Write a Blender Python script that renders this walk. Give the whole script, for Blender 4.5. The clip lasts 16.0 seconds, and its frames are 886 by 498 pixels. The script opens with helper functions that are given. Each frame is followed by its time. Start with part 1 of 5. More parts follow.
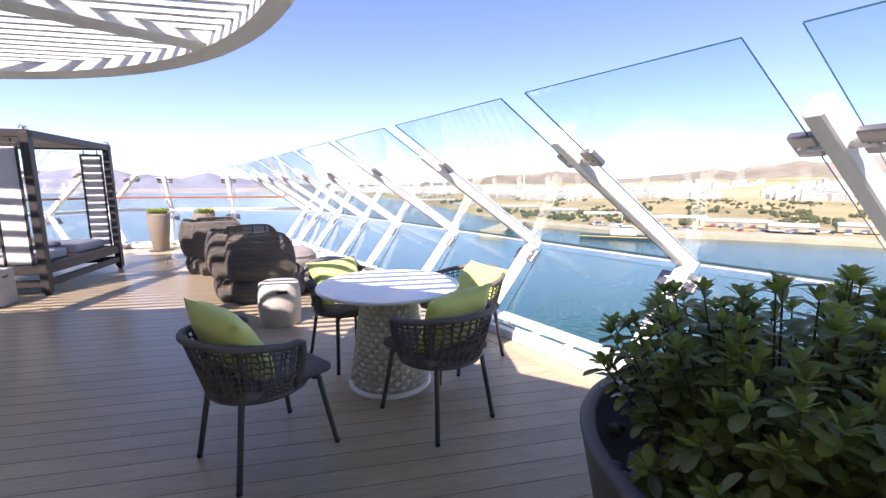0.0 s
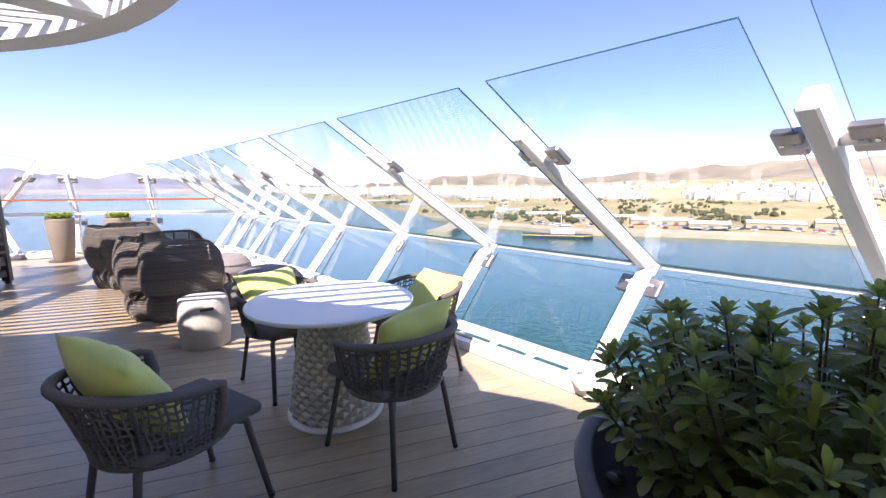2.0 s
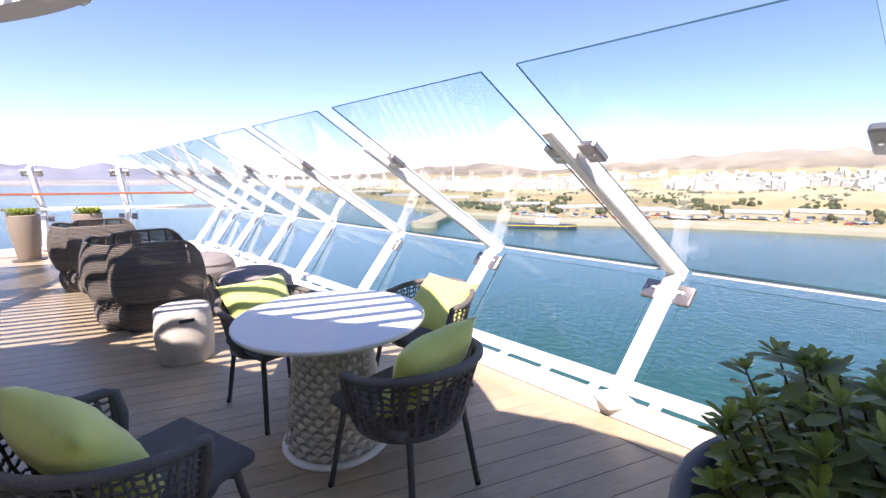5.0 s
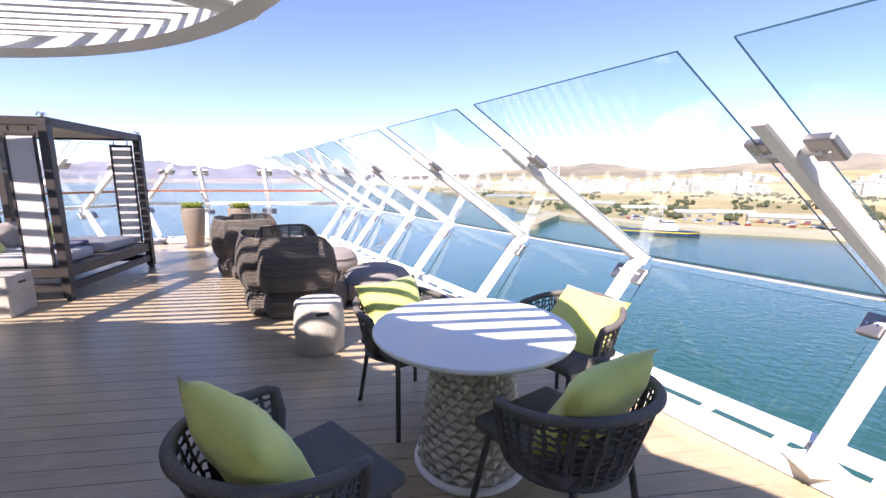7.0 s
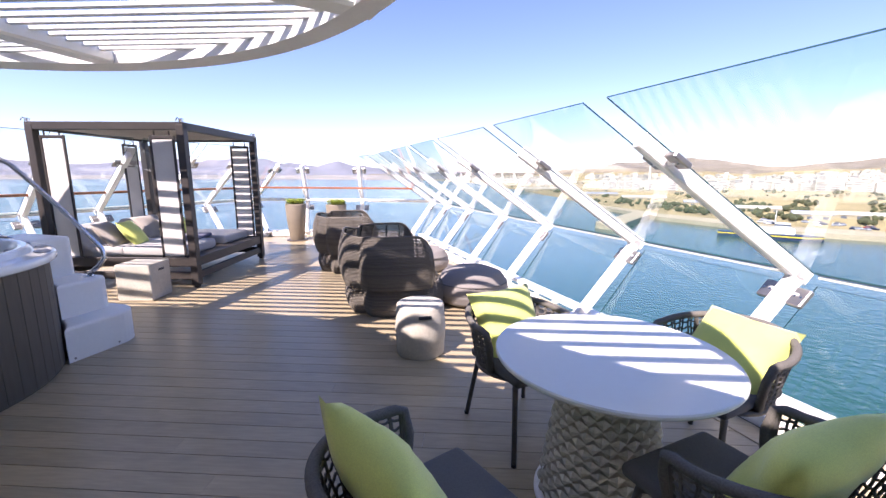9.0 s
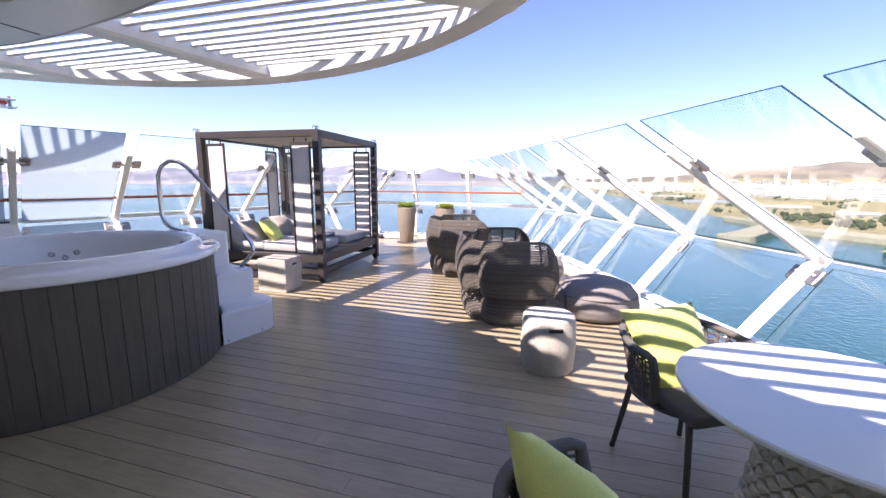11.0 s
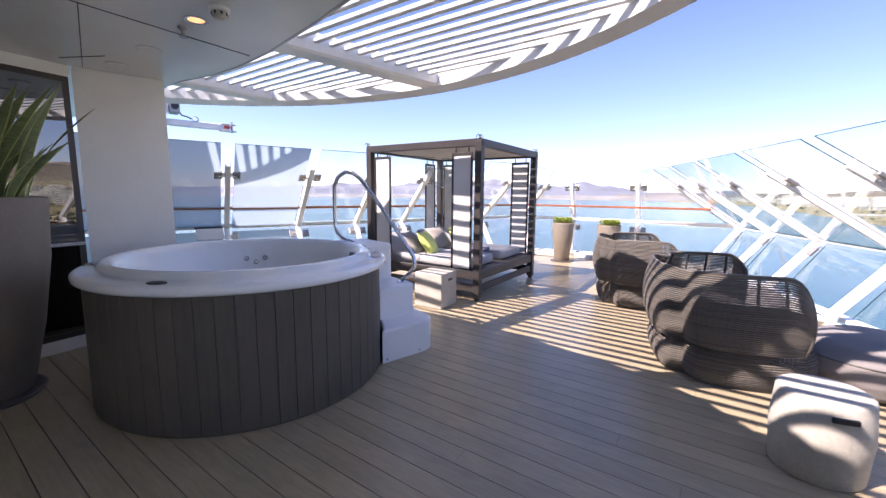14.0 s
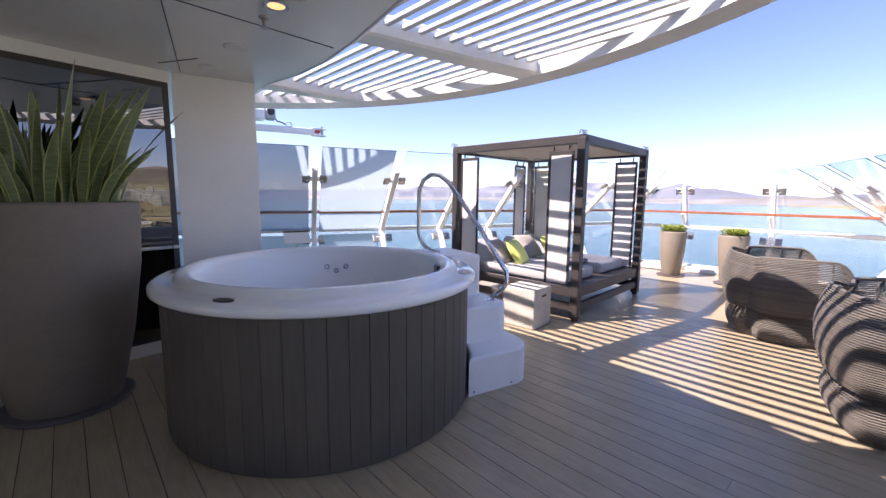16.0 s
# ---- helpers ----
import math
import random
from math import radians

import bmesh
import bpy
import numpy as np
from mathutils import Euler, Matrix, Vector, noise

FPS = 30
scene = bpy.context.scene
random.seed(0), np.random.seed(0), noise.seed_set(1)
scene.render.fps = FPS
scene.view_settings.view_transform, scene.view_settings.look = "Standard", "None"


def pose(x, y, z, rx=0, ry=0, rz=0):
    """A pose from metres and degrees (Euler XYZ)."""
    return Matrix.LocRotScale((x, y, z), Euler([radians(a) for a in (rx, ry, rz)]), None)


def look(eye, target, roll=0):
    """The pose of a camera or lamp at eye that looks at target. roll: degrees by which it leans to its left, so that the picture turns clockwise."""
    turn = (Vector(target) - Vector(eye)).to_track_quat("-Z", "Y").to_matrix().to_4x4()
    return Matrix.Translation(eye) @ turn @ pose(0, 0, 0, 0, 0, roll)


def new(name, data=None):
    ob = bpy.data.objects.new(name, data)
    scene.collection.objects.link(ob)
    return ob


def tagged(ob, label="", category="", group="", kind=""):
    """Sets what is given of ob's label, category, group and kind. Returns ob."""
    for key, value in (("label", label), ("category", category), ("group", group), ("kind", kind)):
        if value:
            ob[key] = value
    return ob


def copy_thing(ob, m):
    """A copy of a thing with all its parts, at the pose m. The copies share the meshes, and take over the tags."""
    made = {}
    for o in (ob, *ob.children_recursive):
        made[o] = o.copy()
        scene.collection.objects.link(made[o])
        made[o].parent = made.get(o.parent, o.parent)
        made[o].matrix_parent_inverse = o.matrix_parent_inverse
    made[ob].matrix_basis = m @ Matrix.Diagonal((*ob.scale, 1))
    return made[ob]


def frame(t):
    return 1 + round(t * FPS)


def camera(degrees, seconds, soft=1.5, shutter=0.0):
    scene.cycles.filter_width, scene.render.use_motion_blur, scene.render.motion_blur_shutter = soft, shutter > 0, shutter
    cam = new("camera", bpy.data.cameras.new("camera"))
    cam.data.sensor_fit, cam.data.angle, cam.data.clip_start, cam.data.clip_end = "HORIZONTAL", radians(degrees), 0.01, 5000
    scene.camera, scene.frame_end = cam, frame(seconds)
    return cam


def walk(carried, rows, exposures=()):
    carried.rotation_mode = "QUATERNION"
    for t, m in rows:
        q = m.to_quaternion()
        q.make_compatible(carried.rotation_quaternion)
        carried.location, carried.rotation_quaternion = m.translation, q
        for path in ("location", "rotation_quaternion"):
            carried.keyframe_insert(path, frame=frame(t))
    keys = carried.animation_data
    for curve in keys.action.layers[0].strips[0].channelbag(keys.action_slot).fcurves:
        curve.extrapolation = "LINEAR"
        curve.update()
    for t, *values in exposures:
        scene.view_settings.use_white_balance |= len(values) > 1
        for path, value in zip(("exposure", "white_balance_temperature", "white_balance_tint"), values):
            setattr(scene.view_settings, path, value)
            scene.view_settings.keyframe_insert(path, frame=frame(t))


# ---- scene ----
cam = camera(94.5, 16.0, soft=1.4)
PATH = [
    (0, (0.747, 0.355, 1.468), (0.726, 2.333, 1.169), -0.1),
    (0.5, (0.75, 0.438, 1.464), (0.797, 2.416, 1.167), -0.1),
    (1, (0.74, 0.531, 1.471), (0.873, 2.504, 1.171), -0.1),
    (1.5, (0.727, 0.61, 1.48), (0.92, 2.577, 1.174), -0.3),
    (2, (0.711, 0.681, 1.467), (0.95, 2.645, 1.172), -0.1),
    (2.5, (0.693, 0.74, 1.477), (0.986, 2.695, 1.174), -0.4),
    (3, (0.687, 0.794, 1.492), (1.036, 2.737, 1.17), -0.4),
    (3.2, (0.68, 0.81, 1.485), (1.05, 2.749, 1.165), -0.3),
    (5.3, (0.552, 1.07, 1.523), (0.826, 3.022, 1.18), -0.1),
    (5.5, (0.53, 1.099, 1.525), (0.757, 3.056, 1.182), -0.0),
    (6, (0.48, 1.159, 1.531), (0.58, 3.127, 1.185), 0.0),
    (6.5, (0.418, 1.214, 1.533), (0.381, 3.183, 1.187), 0.0),
    (7, (0.332, 1.255, 1.524), (0.161, 3.218, 1.186), 0.2),
    (7.5, (0.254, 1.306, 1.539), (-0.028, 3.256, 1.195), 0.2),
    (8, (0.166, 1.343, 1.549), (-0.197, 3.28, 1.205), 0.2),
    (8.2, (0.148, 1.371, 1.556), (-0.25, 3.299, 1.207), 0.2),
    (10.5, (-0.197, 1.431, 1.53), (-1.037, 3.215, 1.197), 0.3),
    (11, (-0.277, 1.466, 1.514), (-1.24, 3.188, 1.185), 0.3),
    (11.5, (-0.359, 1.519, 1.505), (-1.436, 3.172, 1.18), 0.3),
    (12, (-0.436, 1.573, 1.491), (-1.618, 3.155, 1.173), 0.2),
    (12.5, (-0.549, 1.61, 1.489), (-1.817, 3.126, 1.179), 0.3),
    (13, (-0.642, 1.657, 1.493), (-1.998, 3.097, 1.195), 0.5),
    (13.5, (-0.745, 1.696, 1.492), (-2.174, 3.066, 1.209), 0.5),
    (14, (-0.877, 1.736, 1.485), (-2.364, 3.047, 1.218), 0.5),
    (14.5, (-1.012, 1.786, 1.485), (-2.566, 3.018, 1.229), 0.6),
    (15, (-1.111, 1.843, 1.488), (-2.731, 2.988, 1.236), 0.4),
    (15.5, (-1.238, 1.9, 1.501), (-2.911, 2.967, 1.246), 0.4),
    (16, (-1.375, 1.97, 1.502), (-3.089, 2.967, 1.245), 0.6),
]
walk(cam, [(t, look(eye, target, roll)) for t, eye, target, roll in PATH],
     exposures=[(0.0, 1.25, 6420, 30), (16.0, 1.25, 6420, 30)])

# ---- light ----
world = bpy.data.worlds.new("world")
scene.world = world
world.use_nodes = True
wn, wl = world.node_tree.nodes, world.node_tree.links
SUN_FROM = Vector((-0.28, -0.79, 1.0)).normalized()
sky = wn.new("ShaderNodeTexSky")
sky.sky_type = "NISHITA"
sky.sun_disc = False
sky.sun_elevation = math.asin(SUN_FROM.z)
sky.sun_rotation = math.atan2(SUN_FROM.x, SUN_FROM.y)
sky.altitude = 30
sky.air_density, sky.dust_density, sky.ozone_density = 0.9, 0.05, 4.0
wn["Background"].inputs["Strength"].default_value = 0.108
haze = wn.new("ShaderNodeVectorMath")
haze.operation = "MULTIPLY"
haze.inputs[1].default_value = (1.03, 0.98, 1.06)
wl.new(sky.outputs[0], haze.inputs[0])
wl.new(haze.outputs[0], wn["Background"].inputs["Color"])
sun_data = bpy.data.lights.new("sun", "SUN")
sun_data.energy, sun_data.angle, sun_data.color = 4.9, radians(0.5), (1.0, 0.95, 0.87)
sun = new("sun", sun_data)
sun.matrix_world = look(SUN_FROM * 50, (0, 0, 0))


# ---- materials ----
def mat(name, color, rough=0.6, metal=0.0, grain=0.12, scale=30.0, bump=0.15, stain=0.15, stain_scale=2.0, spec=0.5,
        by_object=0.0, stretch=(1, 1, 1), by_island=0.0, coat=0.0, sheen=0.0, dist=0.004):
    m = bpy.data.materials.new(name)
    m.use_nodes = True
    n, l = m.node_tree.nodes, m.node_tree.links
    b = n["Principled BSDF"]
    b.inputs["Roughness"].default_value = rough
    b.inputs["Metallic"].default_value = metal
    b.inputs["Specular IOR Level"].default_value = spec
    b.inputs["Coat Weight"].default_value = coat
    b.inputs["Sheen Weight"].default_value = sheen
    tc = n.new("ShaderNodeTexCoord")
    mp = n.new("ShaderNodeMapping")
    mp.inputs["Scale"].default_value = stretch
    l.new(tc.outputs["Object"], mp.inputs["Vector"])
    fine, wide = n.new("ShaderNodeTexNoise"), n.new("ShaderNodeTexNoise")
    fine.inputs["Scale"].default_value, fine.inputs["Detail"].default_value = scale, 4
    wide.inputs["Scale"].default_value, wide.inputs["Detail"].default_value = stain_scale, 5
    l.new(mp.outputs[0], fine.inputs["Vector"])
    l.new(tc.outputs["Object"], wide.inputs["Vector"])

    def spread(src, amount):
        r = n.new("ShaderNodeMapRange")
        r.inputs["From Min"].default_value, r.inputs["From Max"].default_value = 0.25, 0.75
        r.inputs["To Min"].default_value, r.inputs["To Max"].default_value = 1 - amount, 1 + amount
        l.new(src, r.inputs["Value"])
        return r.outputs[0]

    def times(a, c):
        k = n.new("ShaderNodeMath")
        k.operation = "MULTIPLY"
        l.new(a, k.inputs[0]), l.new(c, k.inputs[1])
        return k.outputs[0]

    value = times(spread(fine.outputs[0], grain), spread(wide.outputs[0], stain))
    if by_object:
        info = n.new("ShaderNodeObjectInfo")
        r = n.new("ShaderNodeMapRange")
        r.inputs["To Min"].default_value, r.inputs["To Max"].default_value = 1 - by_object, 1 + by_object
        l.new(info.outputs["Random"], r.inputs["Value"])
        value = times(value, r.outputs[0])
    if by_island:
        geo = n.new("ShaderNodeNewGeometry")
        r = n.new("ShaderNodeMapRange")
        r.inputs["To Min"].default_value, r.inputs["To Max"].default_value = 1 - by_island, 1 + by_island
        l.new(geo.outputs["Random Per Island"], r.inputs["Value"])
        value = times(value, r.outputs[0])
    vm = n.new("ShaderNodeVectorMath")
    vm.operation = "SCALE"
    vm.inputs[0].default_value = color
    l.new(value, vm.inputs["Scale"])
    l.new(vm.outputs[0], b.inputs["Base Color"])
    rr = n.new("ShaderNodeMapRange")
    rr.inputs["To Min"].default_value, rr.inputs["To Max"].default_value = max(0.02, rough - 0.08), min(1, rough + 0.08)
    l.new(wide.outputs[0], rr.inputs["Value"])
    l.new(rr.outputs[0], b.inputs["Roughness"])
    if bump:
        bp = n.new("ShaderNodeBump")
        bp.inputs["Strength"].default_value, bp.inputs["Distance"].default_value = bump, dist
        l.new(fine.outputs[0], bp.inputs["Height"])
        l.new(bp.outputs[0], b.inputs["Normal"])
    return m


def glass_mat(name, tint, rough=0.0, ior=0.035):
    m = bpy.data.materials.new(name)
    m.use_nodes = True
    n, l = m.node_tree.nodes, m.node_tree.links
    n.remove(n["Principled BSDF"])
    clear, gloss, mix, fr = (n.new("ShaderNodeBsdfTransparent"), n.new("ShaderNodeBsdfGlossy"), n.new("ShaderNodeMixShader"), n.new("ShaderNodeLayerWeight"))
    clear.inputs[0].default_value = (*tint, 1)
    gloss.inputs["Roughness"].default_value = rough
    power, ramp = n.new("ShaderNodeMath"), n.new("ShaderNodeMapRange")
    power.operation = "POWER"
    power.inputs[1].default_value = 4.0
    ramp.inputs["To Min"].default_value, ramp.inputs["To Max"].default_value = ior, 0.9
    l.new(fr.outputs["Facing"], power.inputs[0])
    l.new(power.outputs[0], ramp.inputs["Value"])
    l.new(ramp.outputs[0], mix.inputs[0])
    l.new(clear.outputs[0], mix.inputs[1])
    l.new(gloss.outputs[0], mix.inputs[2])
    l.new(mix.outputs[0], n["Material Output"].inputs[0])
    return m


M_DECK = mat("deck_board", (0.4, 0.318, 0.192), rough=0.3, grain=0.12, scale=55, stretch=(0.12, 1, 1), stain=0.16, stain_scale=1.3, by_object=0.05, bump=0.2, dist=0.002)
M_JOINT = mat("deck_caulk", (0.03, 0.028, 0.027), rough=0.8)
M_WHITE = mat("white_paint", (0.83, 0.82, 0.76), rough=0.35, grain=0.02, stain=0.04, bump=0.03)
M_CEIL = mat("ceiling_panel", (0.74, 0.735, 0.66), rough=0.22, grain=0.02, stain=0.03, bump=0.01)
M_GEL = mat("white_gelcoat", (0.81, 0.82, 0.78), rough=0.12, grain=0.01, stain=0.03, bump=0.0, coat=0.5)
M_STEP = mat("step_gelcoat", (0.81, 0.81, 0.77), rough=0.35, grain=0.02, stain=0.03, bump=0.02)
M_SKIRT = mat("tub_skirt", (0.092, 0.077, 0.056), rough=0.6, grain=0.12, scale=40, stretch=(1, 1, 0.1), by_object=0.07)
M_STEEL = mat("steel", (0.62, 0.62, 0.62), rough=0.25, metal=1.0, grain=0.04, stain=0.06, bump=0.02)
M_CLAMP = mat("clamp_steel", (0.36, 0.34, 0.32), rough=0.38, metal=0.85, grain=0.06, stain=0.1, bump=0.04)
M_RUBBER = mat("black_gasket", (0.025, 0.025, 0.025), rough=0.6)
M_TEAK = mat("varnished_handrail", (0.33, 0.12, 0.055), rough=0.3, scale=60, stretch=(0.1, 1, 1), grain=0.2)
M_FRAME = mat("dark_frame", (0.045, 0.038, 0.033), rough=0.5, grain=0.1, stain=0.15)
M_SLING = mat("sling_fabric", (0.62, 0.6, 0.55), rough=0.85, scale=300, grain=0.1, bump=0.3, dist=0.001)
M_MATT = mat("grey_cushion", (0.43, 0.415, 0.38), rough=0.95, scale=220, grain=0.1, bump=0.35, stain=0.08, dist=0.002, sheen=0.2)
M_TAUPE = mat("taupe_pillow", (0.36, 0.32, 0.27), rough=0.95, scale=220, grain=0.12, bump=0.35, dist=0.002)
M_LIME = mat("lime_fabric", (0.66, 0.70, 0.17), rough=0.9, scale=260, grain=0.1, bump=0.35, stain=0.08, stain_scale=7, dist=0.002, sheen=0.3)
M_SEAT = mat("charcoal_cushion", (0.12, 0.113, 0.103), rough=0.95, scale=260, grain=0.15, bump=0.4, dist=0.002)
M_ROPE = mat("charcoal_rope", (0.125, 0.115, 0.098), rough=0.85, scale=180, grain=0.25, bump=0.5, by_island=0.12)
M_TUBE = mat("charcoal_tube", (0.085, 0.079, 0.068), rough=0.5, grain=0.08)
M_WICK = mat("brown_wicker", (0.135, 0.118, 0.092), rough=0.7, scale=120, grain=0.25, bump=0.4, by_island=0.2)
M_TOP = mat("table_top", (0.80, 0.79, 0.70), rough=0.22, grain=0.01, stain=0.006, bump=0.0)
M_WEAVE = mat("pale_weave", (0.62, 0.6, 0.5), rough=0.7, scale=60, grain=0.12, by_island=0.12)
M_CONC = mat("grey_concrete", (0.5, 0.465, 0.375), rough=0.85, scale=45, grain=0.1, stain=0.12, stain_scale=6, bump=0.25)
M_POUF = mat("woven_pouf", (0.235, 0.213, 0.19), rough=0.95, scale=200, grain=0.18, bump=0.6)
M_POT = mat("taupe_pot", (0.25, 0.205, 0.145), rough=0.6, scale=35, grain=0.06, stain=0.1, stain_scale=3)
# The same taupe, darkened in the colour for the shade under the soffit
M_POT_SHADED = mat("shaded_taupe_pot", (0.17, 0.138, 0.1), rough=0.6, scale=35, grain=0.06, stain=0.1, stain_scale=3)
M_POTD = mat("dark_planter", (0.1, 0.085, 0.078), rough=0.55, scale=35, grain=0.08, stain=0.15)
M_STRIP = mat("beige_sealant", (0.5, 0.43, 0.28), rough=0.7, grain=0.08)
M_SOIL = mat("soil", (0.05, 0.04, 0.03), rough=1.0, scale=50, grain=0.4, bump=1.0, dist=0.02)
M_STONE = mat("pebble", (0.13, 0.13, 0.135), rough=0.6, by_island=0.35)
M_LEAF = mat("bush_leaf", (0.2, 0.235, 0.062), rough=0.38, scale=40, grain=0.15, by_island=0.35, bump=0.1)
M_LEAFN = mat("bush_tip_leaf", (0.28, 0.35, 0.06), rough=0.45, by_island=0.25, bump=0.1)


def thin_leaf(m, share, colour):
    """Lets part of the light through a leaf."""
    n, l = m.node_tree.nodes, m.node_tree.links
    mix, thin = n.new("ShaderNodeMixShader"), n.new("ShaderNodeBsdfTranslucent")
    thin.inputs[0].default_value = (*colour, 1)
    mix.inputs[0].default_value = share
    l.new(n["Principled BSDF"].outputs[0], mix.inputs[1])
    l.new(thin.outputs[0], mix.inputs[2])
    l.new(mix.outputs[0], n["Material Output"].inputs[0])


thin_leaf(M_LEAF, 0.3, (0.3, 0.36, 0.07))
thin_leaf(M_LEAFN, 0.3, (0.4, 0.48, 0.08))
M_STEM = mat("stem", (0.12, 0.09, 0.05), rough=0.9)
M_SNAKE = mat("snake_leaf", (0.12, 0.15, 0.055), rough=0.4, scale=26, stretch=(0.5, 0.5, 3), grain=0.4, by_island=0.2, bump=0.1)
M_SNAKEY = mat("snake_leaf_edge", (0.33, 0.36, 0.1), rough=0.45)
M_GLASS = glass_mat("clear_glass", (0.93, 0.97, 0.965))
def frost_mat():
    m = mat("frosted_glass", (0.36, 0.47, 0.54), rough=0.25, grain=0.02, stain=0.05, bump=0)
    n, l = m.node_tree.nodes, m.node_tree.links
    mix, tr, clear = n.new("ShaderNodeMixShader"), n.new("ShaderNodeMixShader"), n.new("ShaderNodeBsdfTransparent")
    thin = n.new("ShaderNodeBsdfTranslucent")
    thin.inputs[0].default_value = (0.5, 0.6, 0.66, 1)
    tr.inputs[0].default_value, mix.inputs[0].default_value = 0.4, 0.35
    l.new(n["Principled BSDF"].outputs[0], tr.inputs[1])
    l.new(thin.outputs[0], tr.inputs[2])
    l.new(tr.outputs[0], mix.inputs[1])
    l.new(clear.outputs[0], mix.inputs[2])
    l.new(mix.outputs[0], n["Material Output"].inputs[0])
    return m


M_FROST = frost_mat()
M_EDGE = mat("glass_edge", (0.025, 0.065, 0.07), rough=0.2, bump=0)
M_WIN = glass_mat("tinted_window", (0.05, 0.055, 0.06), ior=0.2)
M_BLACK = mat("black_plastic", (0.03, 0.03, 0.033), rough=0.45)
M_TOWEL = mat("slate_towel", (0.14, 0.14, 0.19), rough=1.0, scale=200, bump=0.6)
M_AMBER = bpy.data.materials.new("lamp_glow")
M_AMBER.use_nodes = True
M_AMBER.node_tree.nodes["Principled BSDF"].inputs["Emission Color"].default_value = (1.0, 0.45, 0.12, 1)
M_AMBER.node_tree.nodes["Principled BSDF"].inputs["Emission Strength"].default_value = 0.7


# ---- mesh helpers ----
def part(name, bm, material, parent=None, label="", smooth=False):
    me = bpy.data.meshes.new(name)
    bm.normal_update()
    bm.to_mesh(me)
    bm.free()
    mats = material if isinstance(material, (list, tuple)) else [material]
    for k in mats:
        me.materials.append(k)
    if smooth:
        me.polygons.foreach_set("use_smooth", [True] * len(me.polygons))
    ob = new(name, me)
    if parent is not None:
        ob.parent = parent
    if label:
        ob["label"] = label
    return ob


def thing(name, m, label, category, group="", kind=""):
    ob = new(name)
    ob.empty_display_size = 0.1
    ob.matrix_basis = m
    return tagged(ob, label, category, group, kind)


def box(bm, size, at=(0, 0, 0), m=None, bevel=0.0, segs=1):
    t = Matrix.Translation(at) @ (m or Matrix()) @ Matrix.Diagonal((*size, 1))
    if not bevel:
        vs = [bm.verts.new(t @ Vector((x, y, z))) for x in (-0.5, 0.5) for y in (-0.5, 0.5) for z in (-0.5, 0.5)]
        for q in ((0, 1, 3, 2), (4, 6, 7, 5), (0, 4, 5, 1), (2, 3, 7, 6), (0, 2, 6, 4), (1, 5, 7, 3)):
            bm.faces.new([vs[i] for i in q])
        return bm
    r = bmesh.ops.create_cube(bm, size=1, matrix=t)
    if bevel:
        es = {e for v in r["verts"] for e in v.link_edges}
        bmesh.ops.bevel(bm, geom=list(es), offset=bevel, segments=segs, profile=0.5, affect="EDGES")
    return bm


def box_bm(size, at=(0, 0, 0), m=None, bevel=0.0, segs=1):
    return box(bmesh.new(), size, at, m, bevel, segs)


def ball_template():
    bm = bmesh.new()
    bmesh.ops.create_icosphere(bm, subdivisions=1, radius=1)
    bm.verts.index_update()
    vs, fs = [v.co.copy() for v in bm.verts], [[v.index for v in f.verts] for f in bm.faces]
    bm.free()
    return vs, fs


BALL_V, BALL_F = ball_template()


def ball(bm, m):
    vs = [bm.verts.new(m @ v) for v in BALL_V]
    for f in BALL_F:
        bm.faces.new([vs[i] for i in f])


def tube(bm, pts, r, sides=8, closed=False, r_end=None, cap=True):
    pts = [Vector(p) for p in pts]
    n = len(pts)
    rings, up = [], None
    for i, p in enumerate(pts):
        a = pts[(i - 1) % n] if (closed or i > 0) else p
        c = pts[(i + 1) % n] if (closed or i < n - 1) else p
        d = (c - a).normalized()
        if up is None:
            up = d.orthogonal().normalized()
        up = (up - d * up.dot(d)).normalized()
        side = d.cross(up)
        rad = r if r_end is None else r + (r_end - r) * i / max(1, n - 1)
        rings.append([bm.verts.new(p + (up * math.cos(2 * math.pi * k / sides) + side * math.sin(2 * math.pi * k / sides)) * rad) for k in range(sides)])
    for i in range(n if closed else n - 1):
        a, c = rings[i], rings[(i + 1) % n]
        for k in range(sides):
            bm.faces.new((a[k], a[(k + 1) % sides], c[(k + 1) % sides], c[k]))
    if cap and not closed:
        bm.faces.new(rings[0][::-1])
        bm.faces.new(rings[-1])
    return bm


def tube_bm(pts, r, sides=8, closed=False, r_end=None):
    return tube(bmesh.new(), pts, r, sides, closed, r_end)


def bar(bm, a, b, w, h, up=(0, 0, 1)):
    """A square bar from a to b, w wide and h deep."""
    a, b, up = Vector(a), Vector(b), Vector(up)
    d = (b - a).normalized()
    s = d.cross(up).normalized()
    t = s.cross(d).normalized()
    c = [[bm.verts.new(p + s * (i * w / 2) + t * (j * h / 2)) for i, j in ((-1, -1), (1, -1), (1, 1), (-1, 1))] for p in (a, b)]
    for k in range(4):
        bm.faces.new((c[0][k], c[0][(k + 1) % 4], c[1][(k + 1) % 4], c[1][k]))
    bm.faces.new(c[0][::-1])
    bm.faces.new(c[1])
    return bm


def bar_bm(a, b, w, h, up=(0, 0, 1)):
    bm = bar(bmesh.new(), a, b, w, h, up)
    bmesh.ops.bevel(bm, geom=bm.edges[:], offset=min(w, h) * 0.12, segments=1, affect="EDGES")
    return bm


